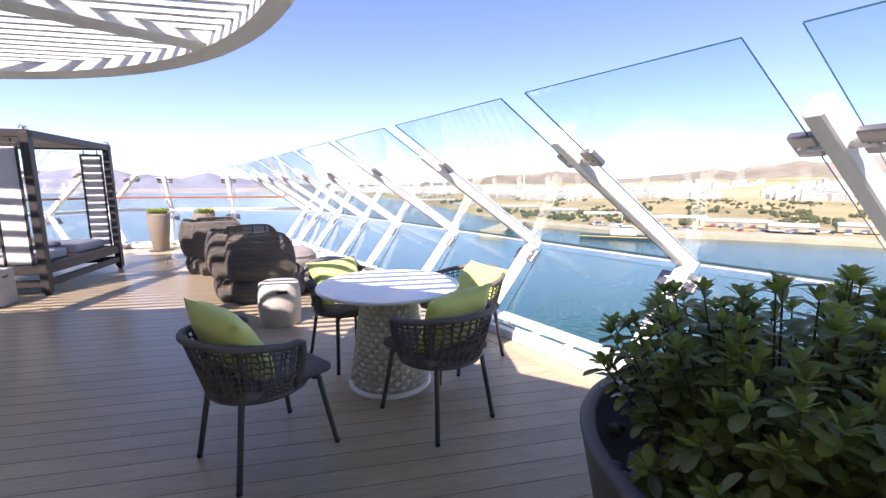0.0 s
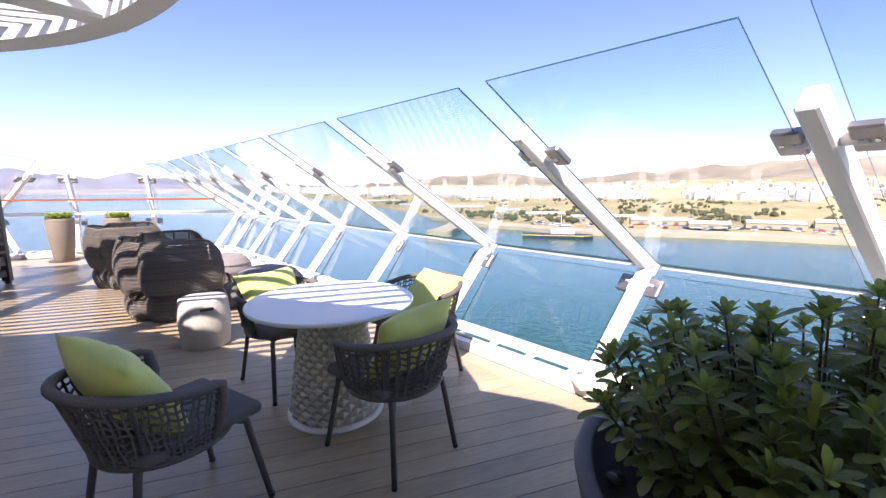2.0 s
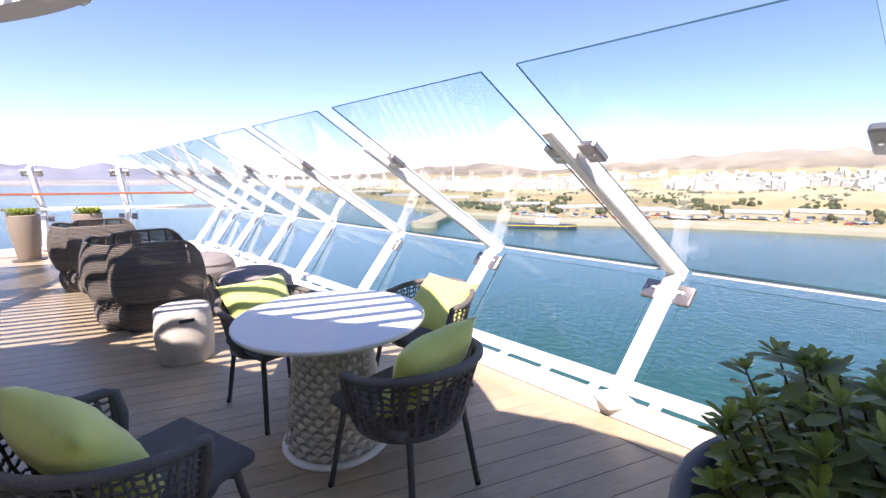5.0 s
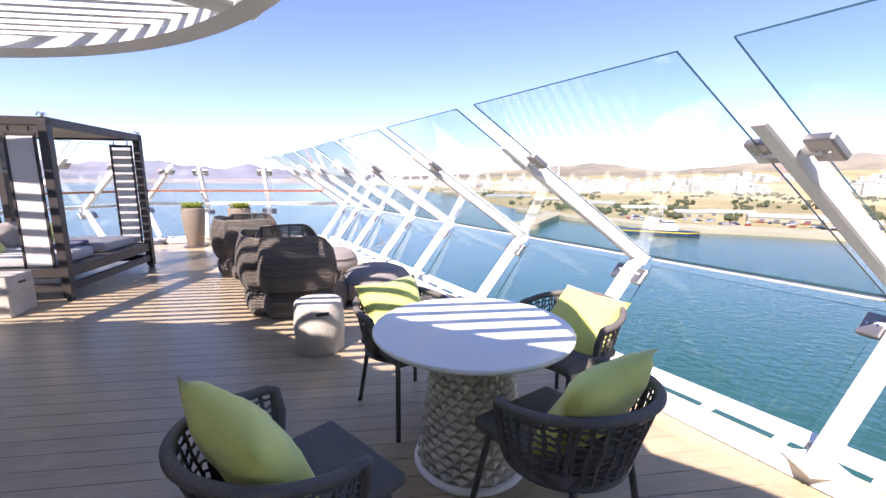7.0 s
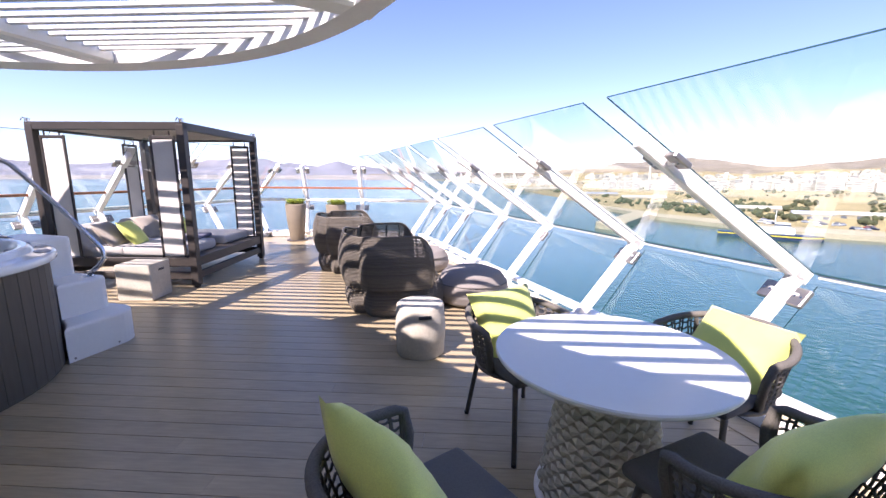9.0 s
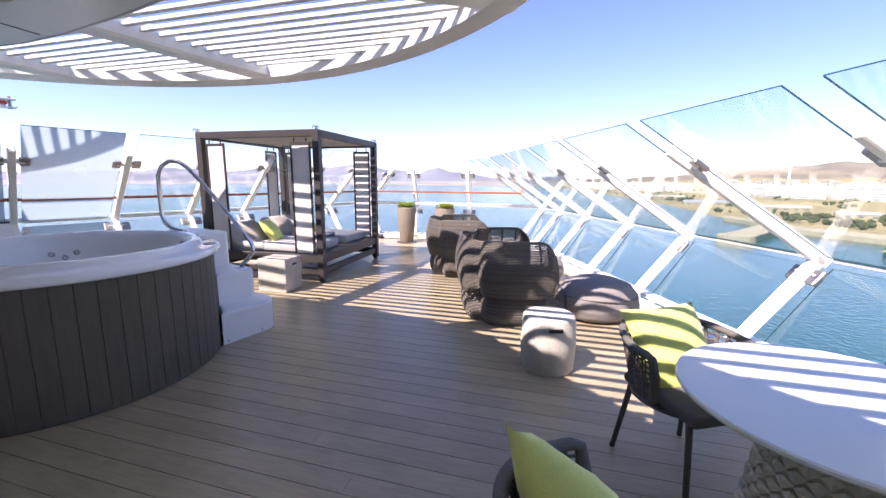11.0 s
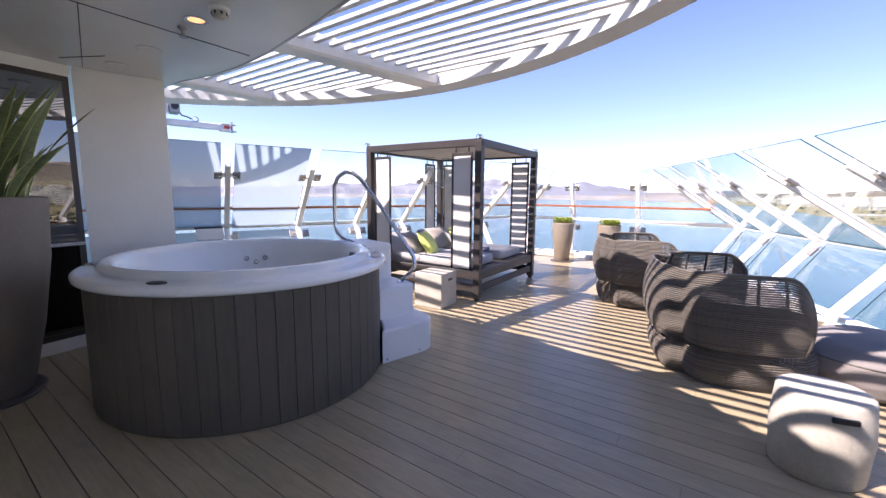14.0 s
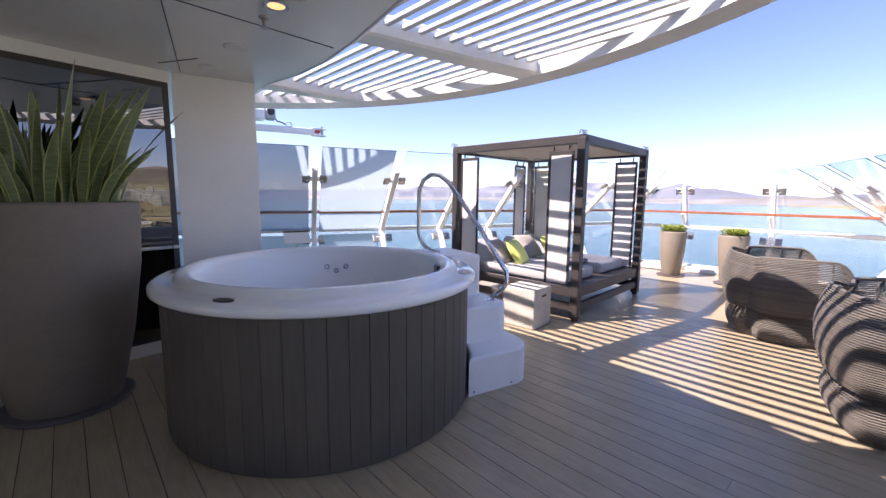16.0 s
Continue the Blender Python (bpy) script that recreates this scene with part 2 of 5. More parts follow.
def lathe(profile, sides=48, bm=None, squash=None):
    """Turns a profile of (radius, height) about z; squash maps an angle to a factor on the radius."""
    bm = bm or bmesh.new()
    rings = []
    for r, z in profile:
        if r < 1e-5:
            rings.append([bm.verts.new((0, 0, z))])
        else:
            rings.append([bm.verts.new((r * (squash(2 * math.pi * k / sides) if squash else 1) * math.cos(2 * math.pi * k / sides),
                                        r * (squash(2 * math.pi * k / sides) if squash else 1) * math.sin(2 * math.pi * k / sides), z)) for k in range(sides)])
    for a, c in zip(rings, rings[1:]):
        for k in range(sides):
            j = (k + 1) % sides
            if len(a) == 1 and len(c) == 1:
                continue
            if len(a) == 1:
                bm.faces.new((a[0], c[j], c[k]))
            elif len(c) == 1:
                bm.faces.new((a[k], a[j], c[0]))
            else:
                bm.faces.new((a[k], a[j], c[j], c[k]))
    return bm


def slab(poly, z0, z1, bm=None):
    bm = bm or bmesh.new()
    lo = [bm.verts.new((x, y, z0)) for x, y in poly]
    hi = [bm.verts.new((x, y, z1)) for x, y in poly]
    n = len(poly)
    for k in range(n):
        bm.faces.new((lo[k], lo[(k + 1) % n], hi[(k + 1) % n], hi[k]))
    bm.faces.new(lo[::-1])
    bm.faces.new(hi)
    bmesh.ops.recalc_face_normals(bm, faces=bm.faces[:])
    return bm


def quad_plate(bm, a, b, c, d, thick, mat_edge=1):
    """A pane through four corners; its rim gets the second material."""
    a, b, c, d = (Vector(p) for p in (a, b, c, d))
    n = (b - a).cross(d - a).normalized() * (thick / 2)
    lo, hi = [bm.verts.new(p - n) for p in (a, b, c, d)], [bm.verts.new(p + n) for p in (a, b, c, d)]
    bm.faces.new(lo[::-1])
    bm.faces.new(hi)
    for k in range(4):
        f = bm.faces.new((lo[k], lo[(k + 1) % 4], hi[(k + 1) % 4], hi[k]))
        f.material_index = mat_edge
    return bm


def cushion_bm(w, d, h, puff=0.5, res=10, dent=0.0, seed=0):
    """A stuffed pillow w by d, h thick, with pulled-in corners and soft creases."""
    bm = bmesh.new()
    grid = {}
    for s in (1, -1):
        for i in range(res + 1):
            for j in range(res + 1):
                u, v = 2 * i / res - 1, 2 * j / res - 1
                edge = max(abs(u), abs(v)) == 1
                if s < 0 and edge:
                    grid[s, i, j] = grid[1, i, j]
                    continue
                k = ((1 - u * u) * (1 - v * v)) ** puff
                pinch = 1 - 0.07 * (1 - abs(u * v)) * (abs(u) ** 4 + abs(v) ** 4)
                z = s * h / 2 * k + 0.012 * noise.noise((u * 2.3 + seed, v * 2.3, s * 1.7)) * k + 0.007 * noise.noise((u * 5.5, v * 5.5 + seed, s * 3.1)) * k
                z -= dent * h * math.exp(-6 * u * u) * max(0, v) * (1 if s > 0 else 0.3)
                grid[s, i, j] = bm.verts.new((u * w / 2 * pinch, v * d / 2 * pinch, z))
    for s in (1, -1):
        for i in range(res):
            for j in range(res):
                q = [grid[s, i, j], grid[s, i + 1, j], grid[s, i + 1, j + 1], grid[s, i, j + 1]]
                bm.faces.new(q if s > 0 else q[::-1])
    return bm


# ---- plan ----
E1, E2 = Vector((0.976, 0.216)), Vector((-0.216, 0.976))
AXIS = math.degrees(math.atan2(E1.y, E1.x))
KNEE_0, KNEE_STEP = Vector((2.62, 3.50)), Vector((-0.889, 1.225))
STAR = [KNEE_0 + KNEE_STEP * i for i in (-3.35, -2.5, -1.66, -0.83)] + [KNEE_0 + KNEE_STEP * i for i in (0, 1.04, 2.0, 3.04, 3.88, 4.8, 5.6, 6.3)]
CORNER_S = STAR[-1]
STERN = [CORNER_S] + [Vector((-3.465, 11.42)) - E1 * (1.45 * i) for i in (1, 2, 3)]
CORNER_P = STERN[-1]
PORT_Y = (9.1, 8.05, 6.9, 5.85, 4.72, 3.55, 2.35, 1.1, -0.3)
PORT = [Vector((CORNER_P.x - 0.107 * (CORNER_P.y - y), y)) for y in PORT_Y]
LEAN_S, LEAN_T, LEAN_P = Vector((-0.931, -0.366)), Vector((0.216, -0.976)), Vector((0.983, -0.185))
KNEE_Z, TOP_Z, TOP_IN, FOOT_IN, FOOT_Z = 0.88, 2.01, 1.585, 0.6, 0.09
STERN_TOP_IN, STERN_FOOT_IN = 0.35, 0.16


def v3(p, z):
    return Vector((p.x, p.y, z))


# ---- structure ----
def inset(points, lean, d):
    return [p + lean * d for p in points]


FEET_S, FEET_T, FEET_P = inset(STAR, LEAN_S, FOOT_IN), inset(STERN[1:-1], LEAN_T, STERN_FOOT_IN), inset(PORT, LEAN_P, FOOT_IN)
CORNER_FS, CORNER_FP = CORNER_S + (LEAN_S * 0.56 + LEAN_T * 0.16), CORNER_P + (LEAN_P * 0.56 + LEAN_T * 0.16)
FEET_S[-1] = CORNER_FS
EDGE = FEET_S + FEET_T + [CORNER_FP] + FEET_P
EDGE_XY = [(p.x, p.y) for p in EDGE]

floor = tagged(part("floor", slab(EDGE_XY, -0.3, -0.006), M_JOINT), "dark caulked base of a timber deck", "floor", kind="structure")

# The white kerb that carries the posts
KERB, GUTTER, STRIP = bmesh.new(), bmesh.new(), bmesh.new()
for a, b in zip(EDGE, EDGE[1:]):
    d = (b - a).normalized()
    out = Vector((d.y, -d.x))
    bar(KERB, v3(a + out * 0.01, 0.04), v3(b + out * 0.01, 0.04), 0.11, 0.08)
    bar(KERB, v3(a + out * 0.25, 0.085), v3(b + out * 0.25, 0.085), 0.12, 0.05)
    bar(GUTTER, v3(a + out * 0.127, 0.0), v3(b + out * 0.127, 0.0), 0.12, 0.04)
    bar(STRIP, v3(a + out * 0.05, 0.086), v3(b + out * 0.05, 0.086), 0.035, 0.014)
    n = max(2, round((b - a).length / 0.42))
    for k in range(n):
        p = a.lerp(b, (k + 0.5) / n)
        bar(KERB, v3(p + out * 0.06, 0.062), v3(p + out * 0.2, 0.07), 0.06, 0.02)
tagged(part("gutter", GUTTER, M_EDGE), "dark green drain slot behind the kerb", "gutter", kind="structure")
tagged(part("kerb_strip", STRIP, M_STRIP), "thin beige sealing strip along the kerb", "trim", kind="structure")
kerb = tagged(part("trim", KERB, M_WHITE), "white painted steel kerb along the deck edge", "kerb", kind="structure")


def railing_bay(top_in, base, lean, foot, top_z=TOP_Z):
    """One cranked post: a lower leg that leans out, an upper arm that leans in over the deck, and its glass clamps."""
    knee, top = v3(base, KNEE_Z), v3(base + lean * top_in, top_z)
    arm_end = knee.lerp(top, 0.8)
    post = thing("railing_post", Matrix.Translation(v3(foot, 0.0)), "white painted cranked steel railing post with grey glass clamps", "railing post", "railing posts")
    off = Matrix.Translation(-v3(foot, 0.0))

    def add(name, bm, material, label=""):
        bm.transform(off)
        return part(name, bm, material, post, label)
    side = Vector((lean.y, -lean.x, 0)).normalized()
    add("lower_leg", bar_bm(v3(foot, FOOT_Z), knee + Vector((0, 0, 0.03)), 0.075, 0.10), M_WHITE)
    add("upper_arm", bar_bm(knee - (top - knee) * 0.03, arm_end, 0.075, 0.11), M_WHITE)
    add("foot_plate", box_bm((0.2, 0.2, 0.03), v3(foot, FOOT_Z + 0.012), bevel=0.006), M_WHITE)
    d = (top - knee).normalized()
    nrm = d.cross(side).normalized()
    for s in (-1, 1):
        for f, low in ((0.68, False), (None, True)):
            dd = (v3(foot, FOOT_Z) - knee).normalized() if low else d
            at = knee + dd * 0.17 if low else knee.lerp(top, f)
            m = Matrix((side, dd, side.cross(dd).normalized())).transposed().to_4x4()
            at = at + side * s * 0.118
            c = add("clamp", box_bm((0.105, 0.14, 0.04), at, m, 0.008), M_CLAMP, "brushed grey metal glass clamp")
            for e in (-0.022, 0.022):
                b = lathe([(0, 0.004), (0.008, 0.004), (0.009, 0)], 8)
                b.transform(off @ Matrix.Translation(at + side * e) @ m @ Matrix.Translation((0, 0, 0.02)))
                part("bolt", b, M_STEEL, c)
                b = lathe([(0.009, 0), (0.008, -0.004), (0, -0.004)], 8)
                b.transform(off @ Matrix.Translation(at + side * e) @ m @ Matrix.Translation((0, 0, -0.02)))
                part("bolt", b, M_STEEL, c)
            b = add("bracket", bar_bm(at - side * s * 0.112, at, 0.03, 0.06), M_WHITE)
    return knee, top


def glass_run(bases, leans, feet, label, frosted=99, tops=None):
    """Two rows of panes between the posts."""
    for i in range(len(bases) - 1):
        ka, kb = v3(bases[i], KNEE_Z), v3(bases[i + 1], KNEE_Z)
        za, zb = (tops[i], tops[i + 1]) if tops else (TOP_Z, TOP_Z)
        ta, tb = v3(bases[i] + leans[i] * TOP_IN, za), v3(bases[i + 1] + leans[i + 1] * TOP_IN, zb)
        fa, fb = v3(feet[i], 0.14), v3(feet[i + 1], 0.14)
        out = Vector((kb.y - ka.y, ka.x - kb.x, 0)).normalized()
        g = 0.07
        pane = thing("glass_panel", Matrix.Translation(ka), label, "glass panel", "wind screen panes")
        lo = [ka.lerp(kb, g), ka.lerp(kb, 1 - g), tb.lerp(ta, g), ta.lerp(tb, g)]
        lo[0] = lo[0] + (ta - ka) * 0.03
        lo[1] = lo[1] + (tb - kb) * 0.03
        bm = quad_plate(bmesh.new(), *[p - ka for p in lo], 0.011)
        p = part("upper_pane", bm, [M_FROST if i >= frosted else M_GLASS, M_EDGE], pane, "frosted wind screen pane" if i >= frosted else "clear wind screen pane leaning in over the deck")
        p.visible_shadow = False
        lo = [fa.lerp(fb, g) + out * 0.2, fb.lerp(fa, g) + out * 0.2, kb.lerp(ka, g) - Vector((0, 0, 0.06)), ka.lerp(kb, g) - Vector((0, 0, 0.06))]
        bm = quad_plate(bmesh.new(), *[p - ka for p in lo], 0.011)
        p = part("lower_pane", bm, [M_FROST if i >= frosted else M_GLASS, M_EDGE], pane, "frosted lower pane" if i >= frosted else "clear lower pane between white posts")
        p.visible_shadow = False
        part("glazing_bar", bar_bm((kb - ka) * g + Vector((0, 0, 0.0)), (kb - ka) * (1 - g), 0.016, 0.016), M_WEAVE, pane, "thin pale glazing bar")
        part("gasket", bar_bm((kb - ka) * g + Vector((0, 0, 0.022)), (kb - ka) * (1 - g) + Vector((0, 0, 0.022)), 0.03, 0.01), M_RUBBER, pane)


# at the corners the panes of both runs meet
LEAN_CS, LEAN_CP = LEAN_S + LEAN_T * 0.2, LEAN_P * 0.9 + LEAN_T * 0.2
LEAN_SCREEN = LEAN_T * (STERN_TOP_IN / TOP_IN)
for b, f in zip(STAR, FEET_S):
    railing_bay(TOP_IN, b, LEAN_S if b is not CORNER_S else LEAN_CS, f)
for b, f in zip(STERN[1:-1], FEET_T):
    railing_bay(STERN_TOP_IN, b, LEAN_T, f)
railing_bay(TOP_IN, CORNER_P, LEAN_CP, CORNER_FP)
PORT_TOP = 2.12
for b, f in zip(PORT, FEET_P):
    railing_bay(TOP_IN, b, LEAN_P, f, PORT_TOP)
glass_run(STAR, [LEAN_S] * (len(STAR) - 1) + [LEAN_CS], FEET_S, "clear glass wind screen bay between white posts")
glass_run(STERN, [LEAN_CS, LEAN_SCREEN, LEAN_SCREEN, LEAN_CP], [CORNER_FS] + FEET_T + [CORNER_FP], "clear glass stern screen bay between white posts")
glass_run([CORNER_P] + PORT, [LEAN_CP] + [LEAN_P] * len(PORT), [CORNER_FP] + FEET_P, "pale frosted glass port screen bay between white posts", 5, [TOP_Z] + [PORT_TOP] * len(PORT))

# Varnished handrail along stern and port, and the white rail below it
RAIL_Z = 1.23
rail_line = [v3(CORNER_S - E1 * 0.5 + LEAN_T * 0.25, RAIL_Z), v3(CORNER_P + LEAN_P * 0.4 + LEAN_T * 0.25, RAIL_Z)] + [v3(p + LEAN_P * 0.42, RAIL_Z) for p in PORT]
handrail = thing("handrail", Matrix(), "varnished reddish timber handrail on white brackets", "handrail")
for a, b in zip(rail_line, rail_line[1:]):
    part("rail", bar_bm(a, b, 0.075, 0.045), M_TEAK, handrail)
for p, l in [(q, LEAN_T) for q in STERN[1:-1]] + [(q, LEAN_P) for q in PORT]:
    b = v3(p + l * (0.3 if l is LEAN_T else 0.42), RAIL_Z - 0.03)
    part("bracket", bar_bm(v3(p, KNEE_Z), b, 0.035, 0.05), M_WHITE, handrail, "white steel bracket")
low_line = [v3(CORNER_S, KNEE_Z + 0.04), v3(CORNER_P, KNEE_Z + 0.04)] + [v3(p, KNEE_Z + 0.04) for p in PORT]
knee_rail = thing("knee_rail", Matrix(), "white painted steel rail along the stern screens", "rail")
for a, b in zip(low_line, low_line[1:]):
    part("rail", bar_bm(a, b, 0.05, 0.06), M_WHITE, knee_rail)

# Deck house: window wall, white end panel, ceiling over the deck
W0, W1 = Vector((-6.03, 1.77)), Vector((-6.03, 2.47))
WD = Vector((0.385, -0.923))
CEIL_Z = 2.6


def wall_piece(a, b, z0, z1, thick, bm=None):
    d = (b - a).normalized()
    n = Vector((-d.y, d.x))
    return slab([tuple(a), tuple(b), tuple(b + n * thick), tuple(a + n * thick)], z0, z1, bm)


wall_end = tagged(part("wall_north", wall_piece(W1, W0, 0, CEIL_Z, -0.16), M_WHITE), "white painted steel end panel of the deck house", "wall", kind="structure")
wall_win = tagged(part("wall_west", wall_piece(W0 + WD * 0.02, W0 + WD * 7.5, 0, 0.12, -0.18), M_WHITE), "white sill wall under the dark windows", "wall", kind="structure")
bmw = wall_piece(W0 + WD * 0.02, W0 + WD * 7.5, 2.5, CEIL_Z, -0.18)
tagged(part("wall_west_head", bmw, M_WHITE), "white head above the dark windows", "wall", kind="structure")
for i in range(4):
    a, b = W0 + WD * (0.03 + i * 1.86), W0 + WD * (0.03 + (i + 1) * 1.86)
    win = thing("window_%d" % (i + 1), Matrix(), "dark tinted window in a black frame", "window", kind="structure")
    part("pane", wall_piece(a + WD * 0.05, b - WD * 0.05, 0.17, 2.45, -0.02), M_WIN, win, "dark tinted reflecting pane")
    for z0, z1 in ((0.12, 0.17), (2.45, 2.5), (0.98, 1.01)):
        part("window_frame", wall_piece(a, b, z0, z1, -0.06), M_FRAME if z0 != 0.98 else M_WHITE, win)
    for q in (a, b - WD * 0.05):
        part("window_frame", wall_piece(q, q + WD * 0.05, 0.17, 2.45, -0.07), M_FRAME, win)
# room behind the windows, and the rest of the deck house
tagged(part("wall_inner", wall_piece(W0 + WD * 0.02 + Vector((-3, -1.2)), W0 + WD * 7.5 + Vector((-3, -1.2)), 0, CEIL_Z, -0.1), M_FRAME), "dark wall inside the deck house", "wall", kind="structure")
FORE = W0 + WD * 7.5
tagged(part("wall_south", wall_piece(FORE, Vector((6.4, -3.2)), 0, CEIL_Z, -0.2), M_WHITE), "white painted deck house wall", "wall", kind="structure")

CEIL = [(-6.19, 2.55), (-5.95, 2.6), (-5.5, 2.78), (-5.0, 2.9), (-4.4, 2.97), (-3.6, 3.0), (-3.0, 3.0), (-2.5, 2.9), (-1.8, 2.48), (-1.1, 2.08), (-0.4, 1.72), (0.3, 1.42), (1.0, 1.05), (1.7, 0.45), (2.4, -0.4), (3.2, -1.5), (4.2, -3.3), (-3.2, -5.6), (-9.5, -5.6), (-9.5, 2.2)]
ceiling = tagged(part("ceiling", slab(CEIL, CEIL_Z, CEIL_Z + 0.13), M_CEIL), "glossy white panelled soffit with thin joints", "ceiling", kind="structure")
CJ = bmesh.new()
for a, b in (((-2.85, -3.0), (-4.61, 2.88)), ((-4.3, 1.82), (-5.98, 1.85)), ((-5.76, 1.7), (-5.44, 1.99))):
    bar(CJ, (*a, CEIL_Z - 0.001), (*b, CEIL_Z - 0.001), 0.006, 0.006)
tagged(part("ceiling_joints", CJ, M_RUBBER), "thin dark joints between soffit panels", "ceiling joints", kind="structure")
CE = bmesh.new()
tube(CE, [(x, y, CEIL_Z + 0.03) for x, y in CEIL[:17]], 0.035, 8)
tagged(part("ceiling_trim", CE, M_CLAMP, smooth=True), "rounded dull metal edge of the soffit", "trim", kind="structure")


def soffit_lamp(x, y):
    t = thing("ceiling_light", Matrix.Translation((x, y, CEIL_Z)), "small round recessed ceiling light glowing amber", "ceiling light")
    part("rim", lathe([(0.05, 0.0), (0.07, -0.002), (0.072, -0.008), (0.05, -0.006), (0.05, 0.0)], 24), M_STEEL, t)
    part("lens", lathe([(0, -0.004), (0.05, -0.004)], 24), M_AMBER, t, "warm glowing lens")


def sprinkler(x, y):
    t = thing("sprinkler", Matrix.Translation((x, y, CEIL_Z)), "small metal ceiling sprinkler head", "sprinkler")
    part("rose", lathe([(0, 0), (0.035, 0), (0.03, -0.012), (0.014, -0.02), (0.012, -0.05), (0, -0.05)], 16), M_CLAMP, t)
    part("deflector", lathe([(0, -0.062), (0.028, -0.062), (0.028, -0.066), (0, -0.066)], 16), M_CLAMP, t)
    for s in (-1, 1):
        part("frame_arm", tube_bm([(0.01 * s, 0, -0.045), (0.02 * s, 0, -0.055), (0.006 * s, 0, -0.064)], 0.003, 6), M_CLAMP, t)


def detector(x, y):
    t = thing("smoke_detector", Matrix.Translation((x, y, CEIL_Z)), "round pale smoke detector on the soffit", "detector")
    part("base", lathe([(0, 0), (0.06, 0), (0.06, -0.02), (0.045, -0.025), (0.045, -0.025)], 24), M_WHITE, t)
    part("chamber", lathe([(0.045, -0.025), (0.045, -0.05), (0.03, -0.062), (0, -0.064)], 24), M_CONC, t, "slotted grey chamber")
    for k in range(8):
        a = k * math.pi / 4
        part("slot", box_bm((0.012, 0.004, 0.018), (0.0455 * math.cos(a), 0.0455 * math.sin(a), -0.038), pose(0, 0, 0, 0, 0, 90 + 45 * k)), M_BLACK, t)


def speaker(x, y):
    t = thing("ceiling_speaker", Matrix.Translation((x, y, CEIL_Z)), "flat round white disc fitted to the soffit", "ceiling disc")
    part("disc", lathe([(0, -0.012), (0.07, -0.012), (0.085, -0.006), (0.085, 0)], 28), M_CEIL, t)


# Pergola: curved rim, ribs and slats
PC, PR, PZ = Vector((-3.85, 0.85)), 4.35, 2.75
pergola = thing("pergola", Matrix.Translation((PC.x, PC.y, PZ)), "white painted slatted canopy with a curved rim", "pergola")
arc = [math.radians(-28 + 230 * k / 96) for k in range(97)]
RIM = bmesh.new()
ring_in = [[RIM.verts.new((r * math.cos(a), r * math.sin(a), z)) for r, z in ((PR - 0.16, -0.02), (PR - 0.03, -0.07), (PR + 0.02, 0.0), (PR + 0.02, 0.16), (PR - 0.16, 0.16))] for a in arc]
for a, b in zip(ring_in, ring_in[1:]):
    for k in range(5):
        RIM.faces.new((a[k], b[k], b[(k + 1) % 5], a[(k + 1) % 5]))
bmesh.ops.recalc_face_normals(RIM, faces=RIM.faces[:])
part("rim", RIM, M_WHITE, pergola)
ex, ey = Vector((E1.x, E1.y)), Vector((E2.x, E2.y))
for s in range(30):
    off = -0.2 + s * 0.152
    if abs(off) >= PR - 0.1:
        continue
    half = math.sqrt((PR - 0.1) ** 2 - off * off)
    a, b = ey * off - ex * half, ey * off + ex * half
    part("slat", bar_bm((a.x, a.y, 0.09), (b.x, b.y, 0.09), 0.05, 0.034), M_WHITE, pergola)
for a, b in (((-4.62, 2.2), (-4.78, 5.05)), ((-6.55, 1.9), (-6.95, 3.95)), ((-3.3, 2.5), (-1.35, 4.5)), ((-8.0, 0.6), (-8.1, 1.4))):
    part("rib", bar_bm((a[0] - PC.x, a[1] - PC.y, 0.075), (b[0] - PC.x, b[1] - PC.y, 0.075), 0.24, 0.19), M_WHITE, pergola)


# ---- hot tub ----
TUB = Vector((-4.45, 2.75))
tub = thing("hot_tub", Matrix.Translation((TUB.x, TUB.y, 0)), "round hot tub with glossy white shell and dark slatted skirt", "hot tub")
for k in range(60):
    a = 2 * math.pi * k / 60
    bm = box_bm((0.02, 2 * math.pi * 1.055 / 60 - 0.0015, 0.87), (1.05, 0, 0.455), None, 0.003)
    bm.transform(Matrix.Rotation(a, 4, "Z"))
    part("skirt_board", bm, M_SKIRT, tub)
part("skirt_core", lathe([(1.046, 0.0), (1.046, 0.9)], 120), M_SKIRT, tub)
part("shell", lathe([(1.05, 0.885), (1.10, 0.89), (1.115, 0.905), (1.115, 0.935), (1.105, 0.95), (1.08, 0.957), (0.99, 0.962), (0.978, 0.97), (0.968, 0.995), (0.95, 1.008), (0.92, 1.008), (0.895, 0.995), (0.87, 0.95), (0.85, 0.85), (0.80, 0.62), (0.74, 0.5), (0.5, 0.47), (0.46, 0.2), (0, 0.18)], 96), M_GEL, tub, "glossy white moulded shell", True)
for a in (-20, -14, -26, 70, 170, 160, 250, 262):
    c = part("jet", lathe([(0, 0.012), (0.012, 0.012), (0.016, 0.018), (0.024, 0.012), (0.028, 0)], 16), M_STEEL, tub, "chrome water jet")
    c.matrix_basis = Matrix.Rotation(radians(a + 180), 4, "Z") @ pose(0.842, 0, 0.82 if a % 4 else 0.78, 0, -90, 0)
for a, w in ((-44, 0.06), (52, 0.09)):
    bm = lathe([(0, 0.011), (w - 0.02, 0.011), (w, 0.006), (w, 0)], 24)
    bm.transform(Matrix.Diagonal((0.55, 1, 1, 1)))
    c = part("control_pad", bm, M_BLACK if a < 0 else M_CLAMP, tub, "dark oval control pad on the rim")
    c.matrix_basis = Matrix.Rotation(radians(a), 4, "Z") @ pose(1.04, 0, 0.958, 0, 3, 0)
